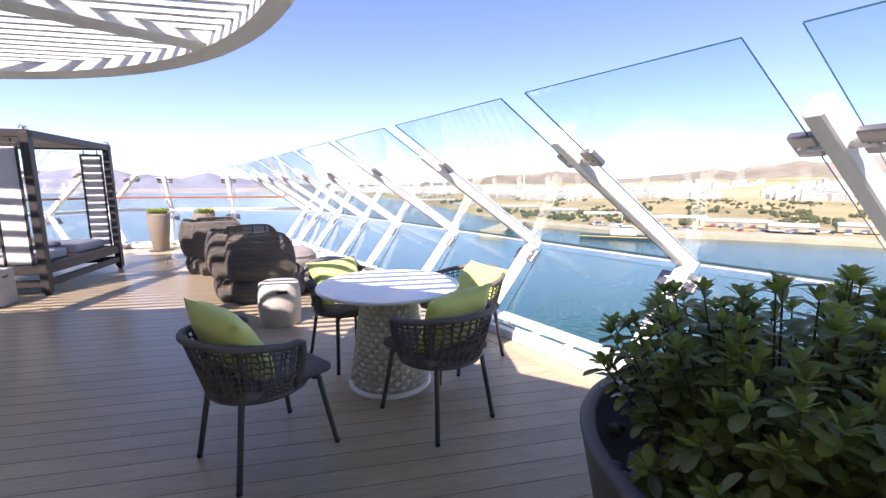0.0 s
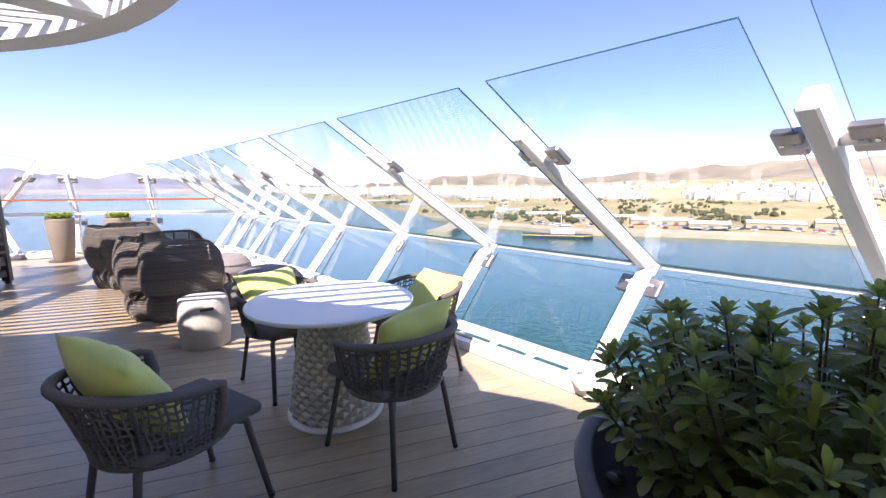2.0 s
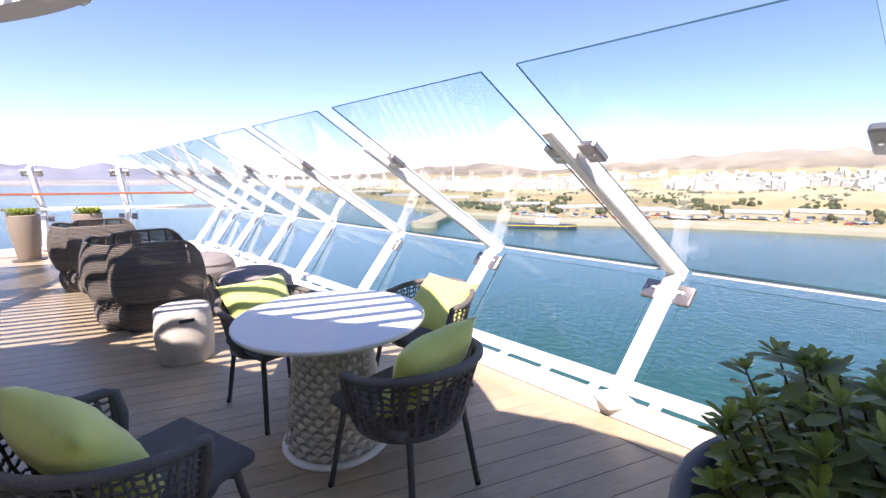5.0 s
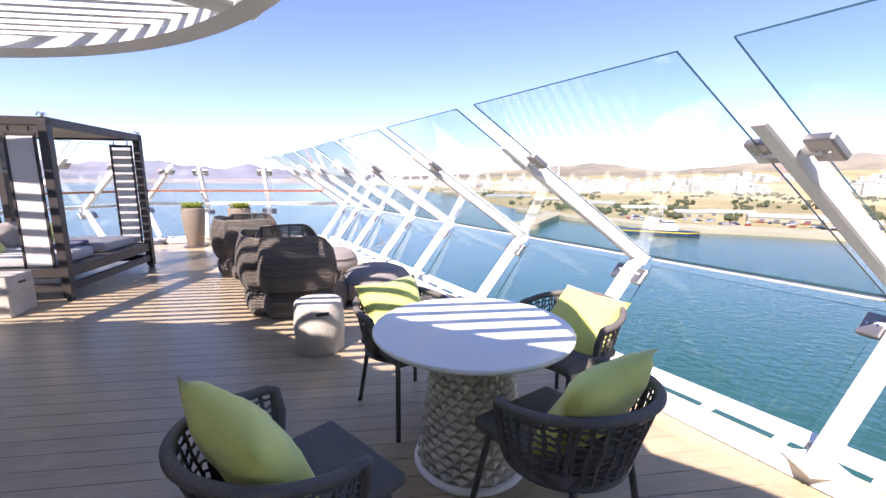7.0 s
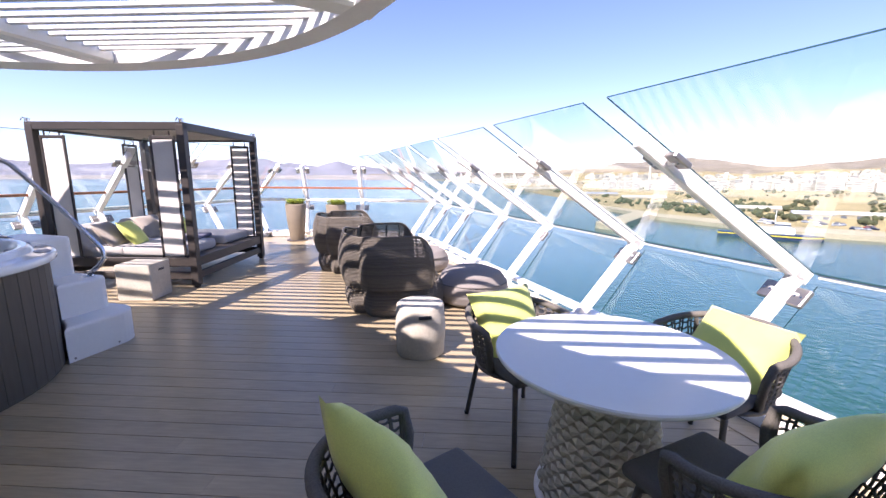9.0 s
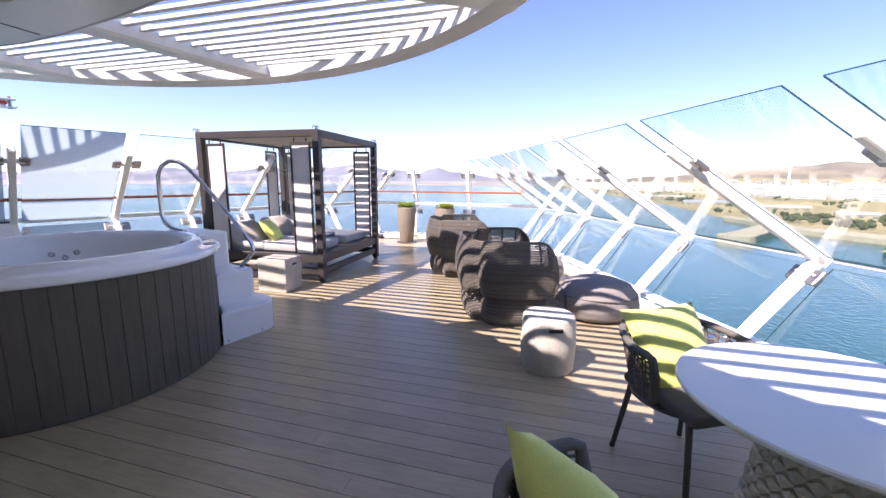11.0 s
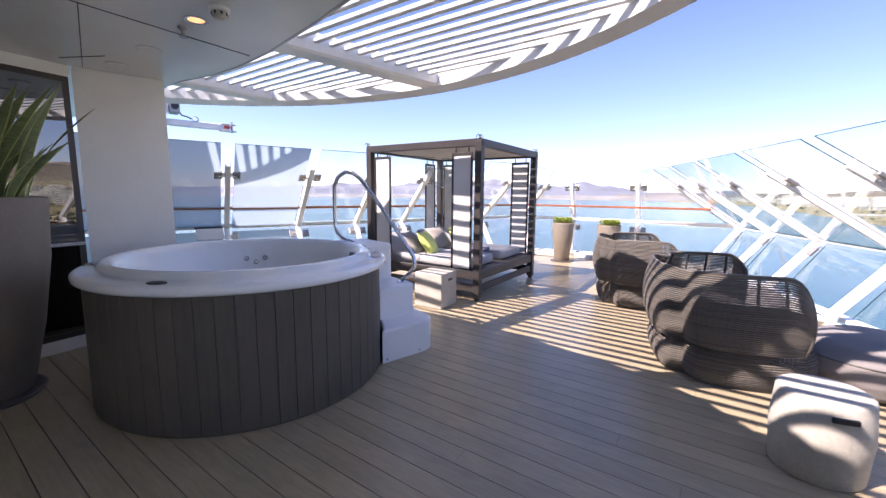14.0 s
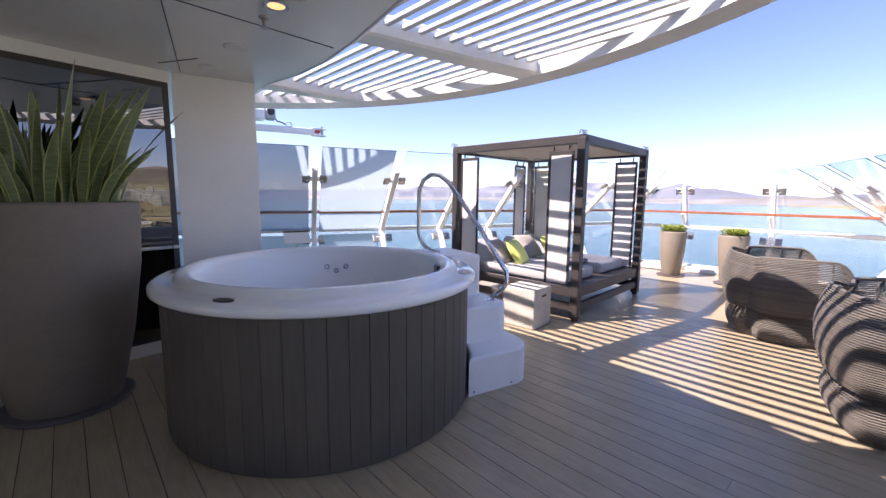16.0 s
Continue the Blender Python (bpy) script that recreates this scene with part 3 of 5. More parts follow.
c = part("skimmer", box_bm((0.03, 0.12, 0.09), (0.855, 0, 0.9), None, 0.01), M_BLACK, tub, "dark skimmer opening")
c.matrix_basis = Matrix.Rotation(radians(75), 4, "Z")


def step_poly(x0, x1, y1, r):
    """A tread with a rounded outer corner whose inner side follows the tub."""
    pts = [(x1, y1 - r)] if r else []
    pts += [(x1 - r + r * math.cos(a), y1 - r + r * math.sin(a)) for a in [math.pi / 2 * k / 8 for k in range(9)]] if r else [(x1, y1)]
    pts += [(x0, y1)]
    n = 10
    for k in range(n + 1):
        x = x0 + (x1 - x0) * k / n
        q = 1.085 ** 2 - (x - TUB.x) ** 2
        pts.append((x, TUB.y + (math.sqrt(q) if q > 0 else 0)))
    out = [pts[0]]
    for p in pts[1:]:
        if (Vector(p) - Vector(out[-1])).length > 1e-3:
            out.append(p)
    return out


steps = thing("tub_steps", Matrix(), "white moulded three-tread steps beside the hot tub", "steps")
for x0, x1, y1, r, z0, z1 in ((-5.05, -3.79, 4.27, 0.22, 0.0, 0.3), (-5.05, -4.06, 4.2, 0.1, 0.3, 0.6), (-5.05, -4.42, 4.16, 0.06, 0.6, 0.97)):
    bm = slab(step_poly(x0, x1, y1, r), z0, z1)
    top = [e for e in bm.edges if all(abs(v.co.z - z1) < 1e-4 for v in e.verts)]
    bmesh.ops.bevel(bm, geom=top, offset=0.025, segments=3, affect="EDGES", profile=0.5)
    part("tread", bm, M_STEP, steps)
for y, z in ((3.66, 0.03), (4.02, 0.03)):
    bm = lathe([(0, 0.004), (0.008, 0.003), (0.01, 0)], 10)
    bm.transform(pose(-3.789, y, z, 0, 90, 0))
    part("screw", bm, M_CLAMP, steps)

grab = thing("grab_rail", Matrix(), "bent stainless steel grab rail at the tub steps", "grab rail")
gp = [(-4.60, 3.80, 0.985), (-4.70, 3.79, 0.995), (-4.78, 3.765, 1.02), (-4.825, 3.74, 1.07), (-4.84, 3.72, 1.15), (-4.84, 3.72, 1.35), (-4.835, 3.72, 1.55), (-4.80, 3.745, 1.645), (-4.74, 3.79, 1.695), (-4.67, 3.84, 1.69), (-4.6, 3.89, 1.63), (-4.5, 3.96, 1.48), (-4.36, 4.06, 1.25), (-4.22, 4.16, 1.0), (-4.14, 4.22, 0.85), (-4.12, 4.22, 0.76), (-4.15, 4.18, 0.69), (-4.21, 4.115, 0.615)]
part("rail", tube_bm(gp, 0.021, 12), M_STEEL, grab, "", True)
bm = lathe([(0, 0.006), (0.045, 0.006), (0.05, 0)], 20)
bm.transform(pose(-4.21, 4.115, 0.6))
part("flange", bm, M_STEEL, grab)


# ---- daybed ----
BA, BB, BC = Vector((-4.69, 5.76)), Vector((-5.125, 7.68)), Vector((-6.56, 5.10))
bed_w, bed_l = 2.06, 2.12
bed_turn = math.degrees(math.atan2(BB.y - BA.y, BB.x - BA.x)) - 90
# local frame: x from the head to the foot side, y along the foot side; origin under corner C
bed = thing("daybed", Matrix.Translation((BA.x, BA.y, 0)) @ pose(0, 0, 0, 0, 0, bed_turn + 3) @ Matrix.Translation((-bed_w, 0, 0)), "dark framed canopy daybed with grey mattress and slatted roof", "daybed")
PW = 0.1
for x in (PW / 2, bed_w - PW / 2):
    for y in (PW / 2, bed_l - PW / 2):
        part("post", box_bm((PW, PW, 2.15), (x, y, 1.115), None, 0.006), M_FRAME, bed)
        part("foot", box_bm((0.06, 0.06, 0.05), (x, y, 0.022), None, 0.004), M_FRAME, bed)
for y in (PW / 2, bed_l - PW / 2):
    part("roof_beam", box_bm((bed_w, 0.09, 0.1), (bed_w / 2, y, 2.17), None, 0.006), M_FRAME, bed)
    part("side_rail", box_bm((bed_w - 2 * PW, 0.06, 0.13), (bed_w / 2, y, 0.36), None, 0.006), M_FRAME, bed)
    part("lower_rail", box_bm((bed_w - 2 * PW, 0.05, 0.1), (bed_w / 2, y, 0.17), None, 0.006), M_FRAME, bed)
for x in (PW / 2, bed_w - PW / 2):
    part("roof_beam", box_bm((0.09, bed_l - 0.18, 0.1), (x, bed_l / 2, 2.17), None, 0.006), M_FRAME, bed)
    part("end_rail", box_bm((0.06, bed_l - 2 * PW, 0.13), (x, bed_l / 2, 0.36), None, 0.006), M_FRAME, bed)
    part("lower_rail", box_bm((0.05, bed_l - 2 * PW, 0.1), (x, bed_l / 2, 0.17), None, 0.006), M_FRAME, bed)
for k in range(22):
    part("roof_slat", box_bm((bed_w - 0.16, 0.055, 0.025), (bed_w / 2, 0.13 + k * (bed_l - 0.26) / 21, 2.16), None, 0.003), M_TAUPE, bed)
part("deck_panel", box_bm((bed_w - 0.14, bed_l - 0.14, 0.03), (bed_w / 2, bed_l / 2, 0.40), None), M_FRAME, bed)


def mattress(w, d, h):
    bm = box_bm((w, d, h), (0, 0, 0), None, 0.045, 4)
    return bm


for y in (0.52, bed_l - 0.52):
    m1 = part("mattress", mattress(0.86, 0.84, 0.15), M_MATT, bed, "grey mattress cushion", True)
    m1.matrix_basis = pose(1.4, y, 0.49)
    m1 = part("mattress", mattress(0.62, 0.84, 0.15), M_MATT, bed, "grey mattress cushion", True)
    m1.matrix_basis = pose(0.68, y, 0.49)
    m1 = part("backrest", mattress(0.66, 0.84, 0.13), M_MATT, bed, "raised grey backrest cushion", True)
    m1.matrix_basis = pose(0.37, y, 0.6, 0, 36, 0)


def sling_panel(x, y, turn):
    p = part("sling_panel", box_bm((0.004, 0.27, 1.56), (0, 0, 0)), M_SLING, bed, "pale sling fabric panel in a thin black frame")
    p.matrix_basis = pose(x, y, 1.22, 0, 0, turn)
    for yy in (-0.15, 0.15):
        part("panel_frame", box_bm((0.022, 0.03, 1.66), (0, yy, 0), None, 0.003), M_FRAME, p)
    for zz in (-0.81, 0.81):
        part("panel_frame", box_bm((0.022, 0.27, 0.04), (0, 0, zz), None, 0.003), M_FRAME, p)
    for yy in (-0.1, 0.1):
        part("panel_peg", box_bm((0.014, 0.014, 0.06), (0, yy, 0.86)), M_FRAME, p)


sling_panel(0.3, 0.05, 90)
sling_panel(bed_w - 0.32, 0.05, 90)
sling_panel(bed_w - 0.3, bed_l - 0.05, 90)
sling_panel(0.05, bed_l - 0.4, 0)
sling_panel(0.3, bed_l - 0.05, 90)
for x, y in ((0.03, 0.03), (bed_w - 0.03, 0.03), (bed_w - 0.03, bed_l - 0.03)):
    c = part("corner_latch", box_bm((0.05, 0.05, 0.07), (x, y, 2.23), None, 0.008), M_STEEL, bed, "bright metal canopy latch")
    part("hook", tube_bm([(x, y, 2.25), (x - 0.03, y - 0.03, 2.27), (x - 0.05, y - 0.04, 2.23)], 0.008, 6), M_STEEL, c)


def pillow(name, m, w, h, material, label, seed=0, group="", dent=0.0):
    p = part(name, cushion_bm(w, w, h, 0.45, 12, dent, seed), material, None, "", True)
    p.matrix_basis = m
    return tagged(p, label, "pillow", group)


BM = bed.matrix_basis.copy()
pillow("pillow", BM @ pose(0.70, 0.30, 0.70, 0, 50, 10), 0.45, 0.17, M_TAUPE, "taupe scatter pillow leaning on the daybed backrest", 1)
pillow("pillow", BM @ pose(0.62, 1.20, 0.70, 0, 50, 0), 0.45, 0.17, M_TAUPE, "taupe scatter pillow on the daybed", 2)
pillow("pillow", BM @ pose(0.92, 0.42, 0.71, 0, 55, 14), 0.42, 0.16, M_LIME, "lime green scatter pillow on the daybed", 3)
pillow("pillow", BM @ pose(0.90, 1.45, 0.71, 0, 55, -14), 0.42, 0.16, M_LIME, "lime green scatter pillow on the daybed", 4)
tw = tagged(part("towel", box_bm((0.3, 0.5, 0.05), (0, 0, 0), None, 0.02, 3), M_TOWEL, None, "", True), "folded slate towel on the grey mattress", "towel")
tw.matrix_basis = BM @ pose(1.5, 0.95, 0.588, 0, 0, 8)

bst = thing("side_stool", Matrix.Translation((-4.98, 5.23, 0)) @ pose(0, 0, 0, 0, 0, 18), "square grey concrete side stool beside the daybed", "stool")
part("block", box_bm((0.42, 0.40, 0.46), (0, 0, 0.235), None, 0.015, 2), M_CONC, bst)
part("hand_slot", box_bm((0.008, 0.11, 0.028), (0.209, 0.02, 0.37), None, 0.003), M_BLACK, bst, "dark hand slot")


# ---- round stool, poufs ----
def round_stool(x, y, turn):
    t = thing("round_stool", Matrix.Translation((x, y, 0)) @ pose(0, 0, 0, 0, 0, turn), "round pale grey concrete stool with a hand slot", "stool")
    part("drum", lathe([(0, 0), (0.195, 0), (0.207, 0.012), (0.222, 0.24), (0.207, 0.44), (0.2, 0.455), (0.185, 0.462), (0, 0.462)], 48), M_CONC, t, "", True)
    bm = box_bm((0.02, 0.11, 0.028), (0.212, 0, 0.385), None, 0.004)
    part("hand_slot", bm, M_BLACK, t, "dark hand slot")


round_stool(-1.08, 4.67, -60)


def pouf(x, y, r, h, label):
    t = thing("pouf", Matrix.Translation((x, y, 0)), label, "pouf", "poufs")
    prof = [(0, 0), (r * 0.72, 0), (r * 0.92, 0.05), (r, h * 0.35), (r * 0.95, h * 0.62), (r * 0.78, h * 0.86), (r * 0.5, h * 0.97), (0, h)]
    pts = []
    for (r0, z0), (r1, z1) in zip(prof, prof[1:]):
        pts += [(r0 + (r1 - r0) * k / 4, z0 + (z1 - z0) * k / 4) for k in range(4)]
    part("body", lathe(pts + [prof[-1]], 40, None, lambda a: 1 + 0.02 * math.sin(3 * a + 1)), M_POUF, t, "", True)
    part("seam", tube_bm([(r * 0.962 * math.cos(a), r * 0.962 * math.sin(a), h * 0.62) for a in [2 * math.pi * k / 40 for k in range(40)]], 0.006, 6, True), M_ROPE, t)


pouf(-0.97, 6.3, 0.46, 0.44, "grey woven floor pouf beside the wicker chair")
pouf(-2.05, 7.75, 0.38, 0.40, "pale grey woven floor pouf beside the far chair")


# ---- wicker lounge chairs ----
def inner_bm(upper, lo, hi):
    """A thin lining behind the weave of the lower two thirds of the back."""
    bm = bmesh.new()
    rows = []
    for j in range(8):
        k = j / 7 * 0.62
        rows.append([bm.verts.new(Vector((p.x * 0.95, p.y * 0.95, p.z))) for p in (upper(lo + (hi - lo) * q / 40, k) for q in range(41))])
    for a, b in zip(rows, rows[1:]):
        for q in range(40):
            bm.faces.new((a[q], a[q + 1], b[q + 1], b[q]))
    return bm


def wicker_chair(m):
    t = thing("wicker_chair", m, "dark brown woven cocoon lounge chair with bulging sides", "lounge chair", "wicker lounge chairs")

    lo, hi = radians(62), radians(298)

    def dent(a):
        """Deep creases part the two arms from the back."""
        return math.exp(-((a - radians(134)) / 0.13) ** 2) + math.exp(-((a - radians(226)) / 0.13) ** 2)

    def plan(a):
        return (abs(math.cos(a) / 0.66) ** 2.6 + abs(math.sin(a) / 0.71) ** 2.6) ** (-1 / 2.6) * (1 - 0.13 * dent(a))

    def upper(a, k):
        back = max(0.0, -math.cos(a))
        bulge = math.sin(math.pi * (0.16 + 0.70 * k)) ** 0.7
        r = plan(a) * (0.78 + (0.16 + 0.06 * back) * bulge + 0.06 * (1 - back))
        end = max(0.0, 1 - min(a - lo, hi - a) / 0.26)
        high = 0.905 - 0.15 * end ** 2.2 - 0.03 * dent(a)
        return Vector((r * math.cos(a), r * math.sin(a), 0.33 + (high - 0.33) * k))

    def lower(a, k):
        r = 0.86 * plan(a) * (0.84 + 0.2 * math.sin(math.pi * (0.14 + 0.72 * k)) ** 0.7)
        return Vector((r * math.cos(a), r * math.sin(a), 0.012 + 0.325 * k))
    bm = bmesh.new()
    for j in range(37):
        k = j / 36
        tube(bm, [upper(lo + (hi - lo) * q / 72, k) for q in range(73)], 0.0072, 5, cap=False)
    part("upper_weave", bm, M_WICK, t, "horizontal strands of woven brown wicker", True)
    bm = bmesh.new()
    for j in range(20):
        k = j / 19
        tube(bm, [lower(2 * math.pi * q / 56, k) for q in range(56)], 0.0066, 5, True)
    part("lower_weave", bm, M_WICK, t, "", True)
    for q in range(17):
        a = lo + (hi - lo) * q / 16
        part("upper_stake", tube_bm([upper(a, k / 12) * 0.985 for k in range(13)], 0.010, 6), M_TUBE, t)
    for q in range(14):
        a = 2 * math.pi * q / 14
        part("lower_stake", tube_bm([lower(a, k / 8) - Vector((0.012 * math.cos(a), 0.012 * math.sin(a), 0)) for k in range(9)], 0.009, 6), M_TUBE, t)
    rim = [upper(lo + (hi - lo) * q / 60, 1.0) for q in range(61)]
    part("rim", tube_bm([upper(lo, k / 8) for k in range(9)][:-1] + rim + [upper(hi, 1 - k / 8) for k in range(1, 9)], 0.013, 8), M_WICK, t, "wrapped rim", True)
    part("inner_shell", inner_bm(upper, lo, hi), M_TUBE, t, "dark woven inner lining", True)
    part("seat_base", lathe([(0, 0.30), (0.42, 0.30), (0.44, 0.32), (0.42, 0.34), (0, 0.34)], 40), M_TUBE, t)
    part("seat_cushion", lathe([(0, 0.345), (0.36, 0.345), (0.41, 0.37), (0.41, 0.41), (0.36, 0.44), (0, 0.45)], 40), M_SEAT, t, "dark seat cushion", True)
    part("liner", lathe([(0.40, 0.02), (0.40, 0.3)], 32), M_TUBE, t)
    return t


wc = wicker_chair(Matrix.Translation((-1.86, 5.96, 0)) @ pose(0, 0, 0, 0, 0, 30))
copy_thing(wc, Matrix.Translation((-3.30, 7.64, 0)) @ pose(0, 0, 0, 0, 0, 30))


# ---- table ----
TB = Vector((0.31, 3.32))
table = thing("dining_table", Matrix.Translation((TB.x, TB.y, 0)), "round white table on a woven cone pedestal", "table")
part("tabletop", lathe([(0, 0.732), (0.475, 0.732), (0.516, 0.739), (0.522, 0.747), (0.522, 0.757), (0.517, 0.763), (0, 0.763)], 96), M_TOP, table, "smooth white round top")
part("base_ring", lathe([(0, 0), (0.305, 0), (0.312, 0.008), (0.312, 0.022), (0.30, 0.03), (0.28, 0.03)], 64), M_WHITE, table, "white base ring", True)
part("core", lathe([(0.275, 0.03), (0.175, 0.732)], 48), M_CONC, table)
bm = bmesh.new()
for row in range(18):
    z = 0.04 + row * 0.038
    r = 0.288 - 0.1 * (z / 0.68)
    for q in range(22):
        a = 2 * math.pi * (q + 0.5 * (row % 2)) / 22
        w, h = math.pi * r / 22 * 1.08, 0.027
        u, rd = Vector((-math.sin(a), math.cos(a), 0)), Vector((math.cos(a), math.sin(a), 0))
        c = rd * r + Vector((0, 0, z + 0.02))
        vs = [bm.verts.new(p) for p in (c - u * w + Vector((0, 0, -h * 0.1)) - rd * 0.006, c - Vector((0, 0, h)) + rd * 0.008, c + u * w + Vector((0, 0, h * 0.1)) - rd * 0.006, c + Vector((0, 0, h)) + rd * 0.008, c + rd * 0.018)]
        for k in range(4):
            bm.faces.new((vs[k], vs[(k + 1) % 4], vs[4]))
weave = part("weave", bm, M_WEAVE, table, "pale interlaced basket weave")
weave["kind"] = "stuff"


# ---- dining chairs ----
def dining_chair(m):
    t = thing("dining_chair", m, "charcoal dining chair with a rope net back and grey seat", "chair", "chairs round the table")
    S = 0.23
    # seat faces +x
    def shell(a, k):
        """The back wraps round from arm to arm; k from the seat up to the top rail."""
        w = 0.226 + 0.05 * k
        h = 0.665 + 0.05 * max(0, -math.cos(a))
        return Vector((w * 1.02 * math.cos(a) - 0.02 - 0.035 * k * max(0, -math.cos(a)), (w + 0.02) * math.sin(a), 0.41 + (h - 0.41) * k))
    lo, hi = radians(74), radians(286)
    top = [shell(lo + (hi - lo) * q / 40, 1) for q in range(41)]
    e0, e1 = shell(lo, 0.1), shell(hi, 0.1)
    part("top_rail", tube_bm([e0, e0.lerp(top[0], 0.6) + Vector((0.02, 0, 0)), top[0] + Vector((0.004, 0, -0.01))] + top[1:-1] + [top[-1] + Vector((0.004, 0, -0.01)), e1.lerp(top[-1], 0.6) + Vector((0.02, 0, 0)), e1], 0.019, 10), M_ROPE, t, "rope-wrapped charcoal top rail", True)
    part("seat_frame", tube_bm([shell(2 * math.pi * q / 40, 0.0) for q in range(40)], 0.013, 8, True), M_TUBE, t, "", True)
    bm = bmesh.new()
    n = 22
    for q in range(n + 1):
        for s in (-1, 1):
            path = []
            for k in range(7):
                a = lo + (hi - lo) * (q + s * 0.13 + 0.1 * math.sin(k * 2.1 + q * 1.7)) / n
                a = min(hi, max(lo, a))
                path.append(shell(a, k / 6) + Vector((0.003 * s, 0, 0)))
            tube(bm, path, 0.0048, 5, cap=False)
    for k in (0.06, 0.13, 0.21, 0.30, 0.40, 0.51, 0.63, 0.75, 0.87):
        tube(bm, [shell(lo + (hi - lo) * q / 66, k + 0.022 * math.sin(q * 2.094 + 9 * k)) for q in range(67)], 0.0052, 5, cap=False)
    part("rope_net", bm, M_ROPE, t, "knotted charcoal rope net", True)
    for a in (75, 128, 232, 285):
        part("back_strut", tube_bm([shell(radians(a), k / 5) for k in range(6)], 0.010, 8), M_TUBE, t)
    part("seat_sling", lathe([(0, 0.398), (0.235, 0.402), (0.24, 0.41), (0.235, 0.418), (0, 0.418)], 40), M_ROPE, t)
    bm = box_bm((0.46, 0.46, 0.055), (0.0, 0, 0), None, 0.024, 3)
    c = part("seat_cushion", bm, M_SEAT, t, "thin charcoal seat cushion", True)
    c.matrix_basis = pose(0.035, 0, 0.447)
    for x, y, bx, by in ((0.2, 0.19, 0.27, 0.235), (0.2, -0.19, 0.27, -0.235), (-0.19, 0.17, -0.25, 0.215), (-0.19, -0.17, -0.25, -0.215)):
        part("leg", tube_bm([(x * 0.9, y * 0.9, 0.405), (x * 1.02, y * 1.02, 0.395), (x + (bx - x) * 0.15, y + (by - y) * 0.15, 0.35), (bx, by, 0.004)], 0.0165, 10, False, 0.013), M_TUBE, t, "", True)
        part("foot_cap", foot_cap(bx, by), M_BLACK, t)
    return t


def foot_cap(x, y):
    bm = lathe([(0, 0), (0.012, 0), (0.014, 0.004), (0.014, 0.02), (0, 0.02)], 10)
    bm.transform(Matrix.Translation((x, y, 0)))
    return bm


CH = []
for x, y, deg in ((-0.27, 2.47, 52), (0.69, 2.86, 131), (-0.12, 3.79, -48), (0.88, 3.77, 222)):
    CH.append(Matrix.Translation((x, y, 0)) @ pose(0, 0, 0, 0, 0, deg))
CHAIR_SCALE = Matrix.Diagonal((1.07, 1.07, 1.05, 1))
dc = dining_chair(CH[0])
for o in dc.children_recursive:
    o.data.transform(CHAIR_SCALE @ o.matrix_basis)
    o.matrix_basis = Matrix()
for m in CH[1:]:
    copy_thing(dc, m)
for i, m in enumerate(CH):
    pillow("cushion", m @ pose(-0.14, 0.01, (0.675, 0.665, 0.635, 0.61)[i], 0, (60, 60, 52, 46)[i], 0) @ pose(0, 0, 0, 0, 0, (10, -6, 2, -3)[i]), 0.48, 0.2, M_LIME, "lime green cushion leaning in a rope chair", 5 + i, "chair cushions", 0.25)


# ---- plants ----
def leaf(bm, base, d, up, length, width, idx=0, curl=0.25):
    d = d.normalized()
    s = d.cross(up)
    if s.length < 1e-4:
        s = d.orthogonal()
    s.normalize()
    n = s.cross(d)
    mid = []
    for k, w in ((0.0, 0.12), (0.35, 0.75), (0.7, 1.0), (0.92, 0.6)):
        c = base + d * (length * k) - n * (curl * length * k * k)
        mid.append((bm.verts.new(c + s * width * w / 2 + n * width * 0.12 * w), bm.verts.new(c), bm.verts.new(c - s * width * w / 2 + n * width * 0.12 * w)))
    tip = bm.verts.new(base + d * length - n * curl * length)
    fs = []
    for a, b in zip(mid, mid[1:]):
        fs += [bm.faces.new((a[0], a[1], b[1], b[0])), bm.faces.new((a[1], a[2], b[2], b[1]))]
    fs += [bm.faces.new((mid[-1][0], mid[-1][1], tip)), bm.faces.new((mid[-1][1], mid[-1][2], tip))]
    for f in fs:
        f.material_index = idx
        f.smooth = True


rnd = random.Random(7)
PL = Vector((1.80, 1.47))
planter = thing("planter", Matrix.Translation((PL.x, PL.y, 0)), "large round dark taupe planter", "planter")
part("pot", lathe([(0, 0), (0.44, 0), (0.46, 0.02), (0.56, 0.35), (0.625, 0.67), (0.63, 0.69), (0.62, 0.70), (0.585, 0.70), (0.575, 0.68), (0.56, 0.6), (0, 0.6)], 72), M_POTD, planter, "", True)
bm = bmesh.new()
for k in range(180):
    a, r = rnd.uniform(0, 6.283), 0.54 * math.sqrt(rnd.random())
    ball(bm, pose(r * math.cos(a), r * math.sin(a), 0.615, rnd.uniform(0, 40), 0, rnd.uniform(0, 360)) @ Matrix.Diagonal((rnd.uniform(0.02, 0.04), rnd.uniform(0.018, 0.03), rnd.uniform(0.012, 0.022), 1)))
peb = part("pebbles", bm, M_STONE, None, "", True)
peb.matrix_basis = Matrix.Translation((PL.x, PL.y, 0))
tagged(peb, "dark grey pebbles covering the soil in the planter", "pebbles", kind="stuff")

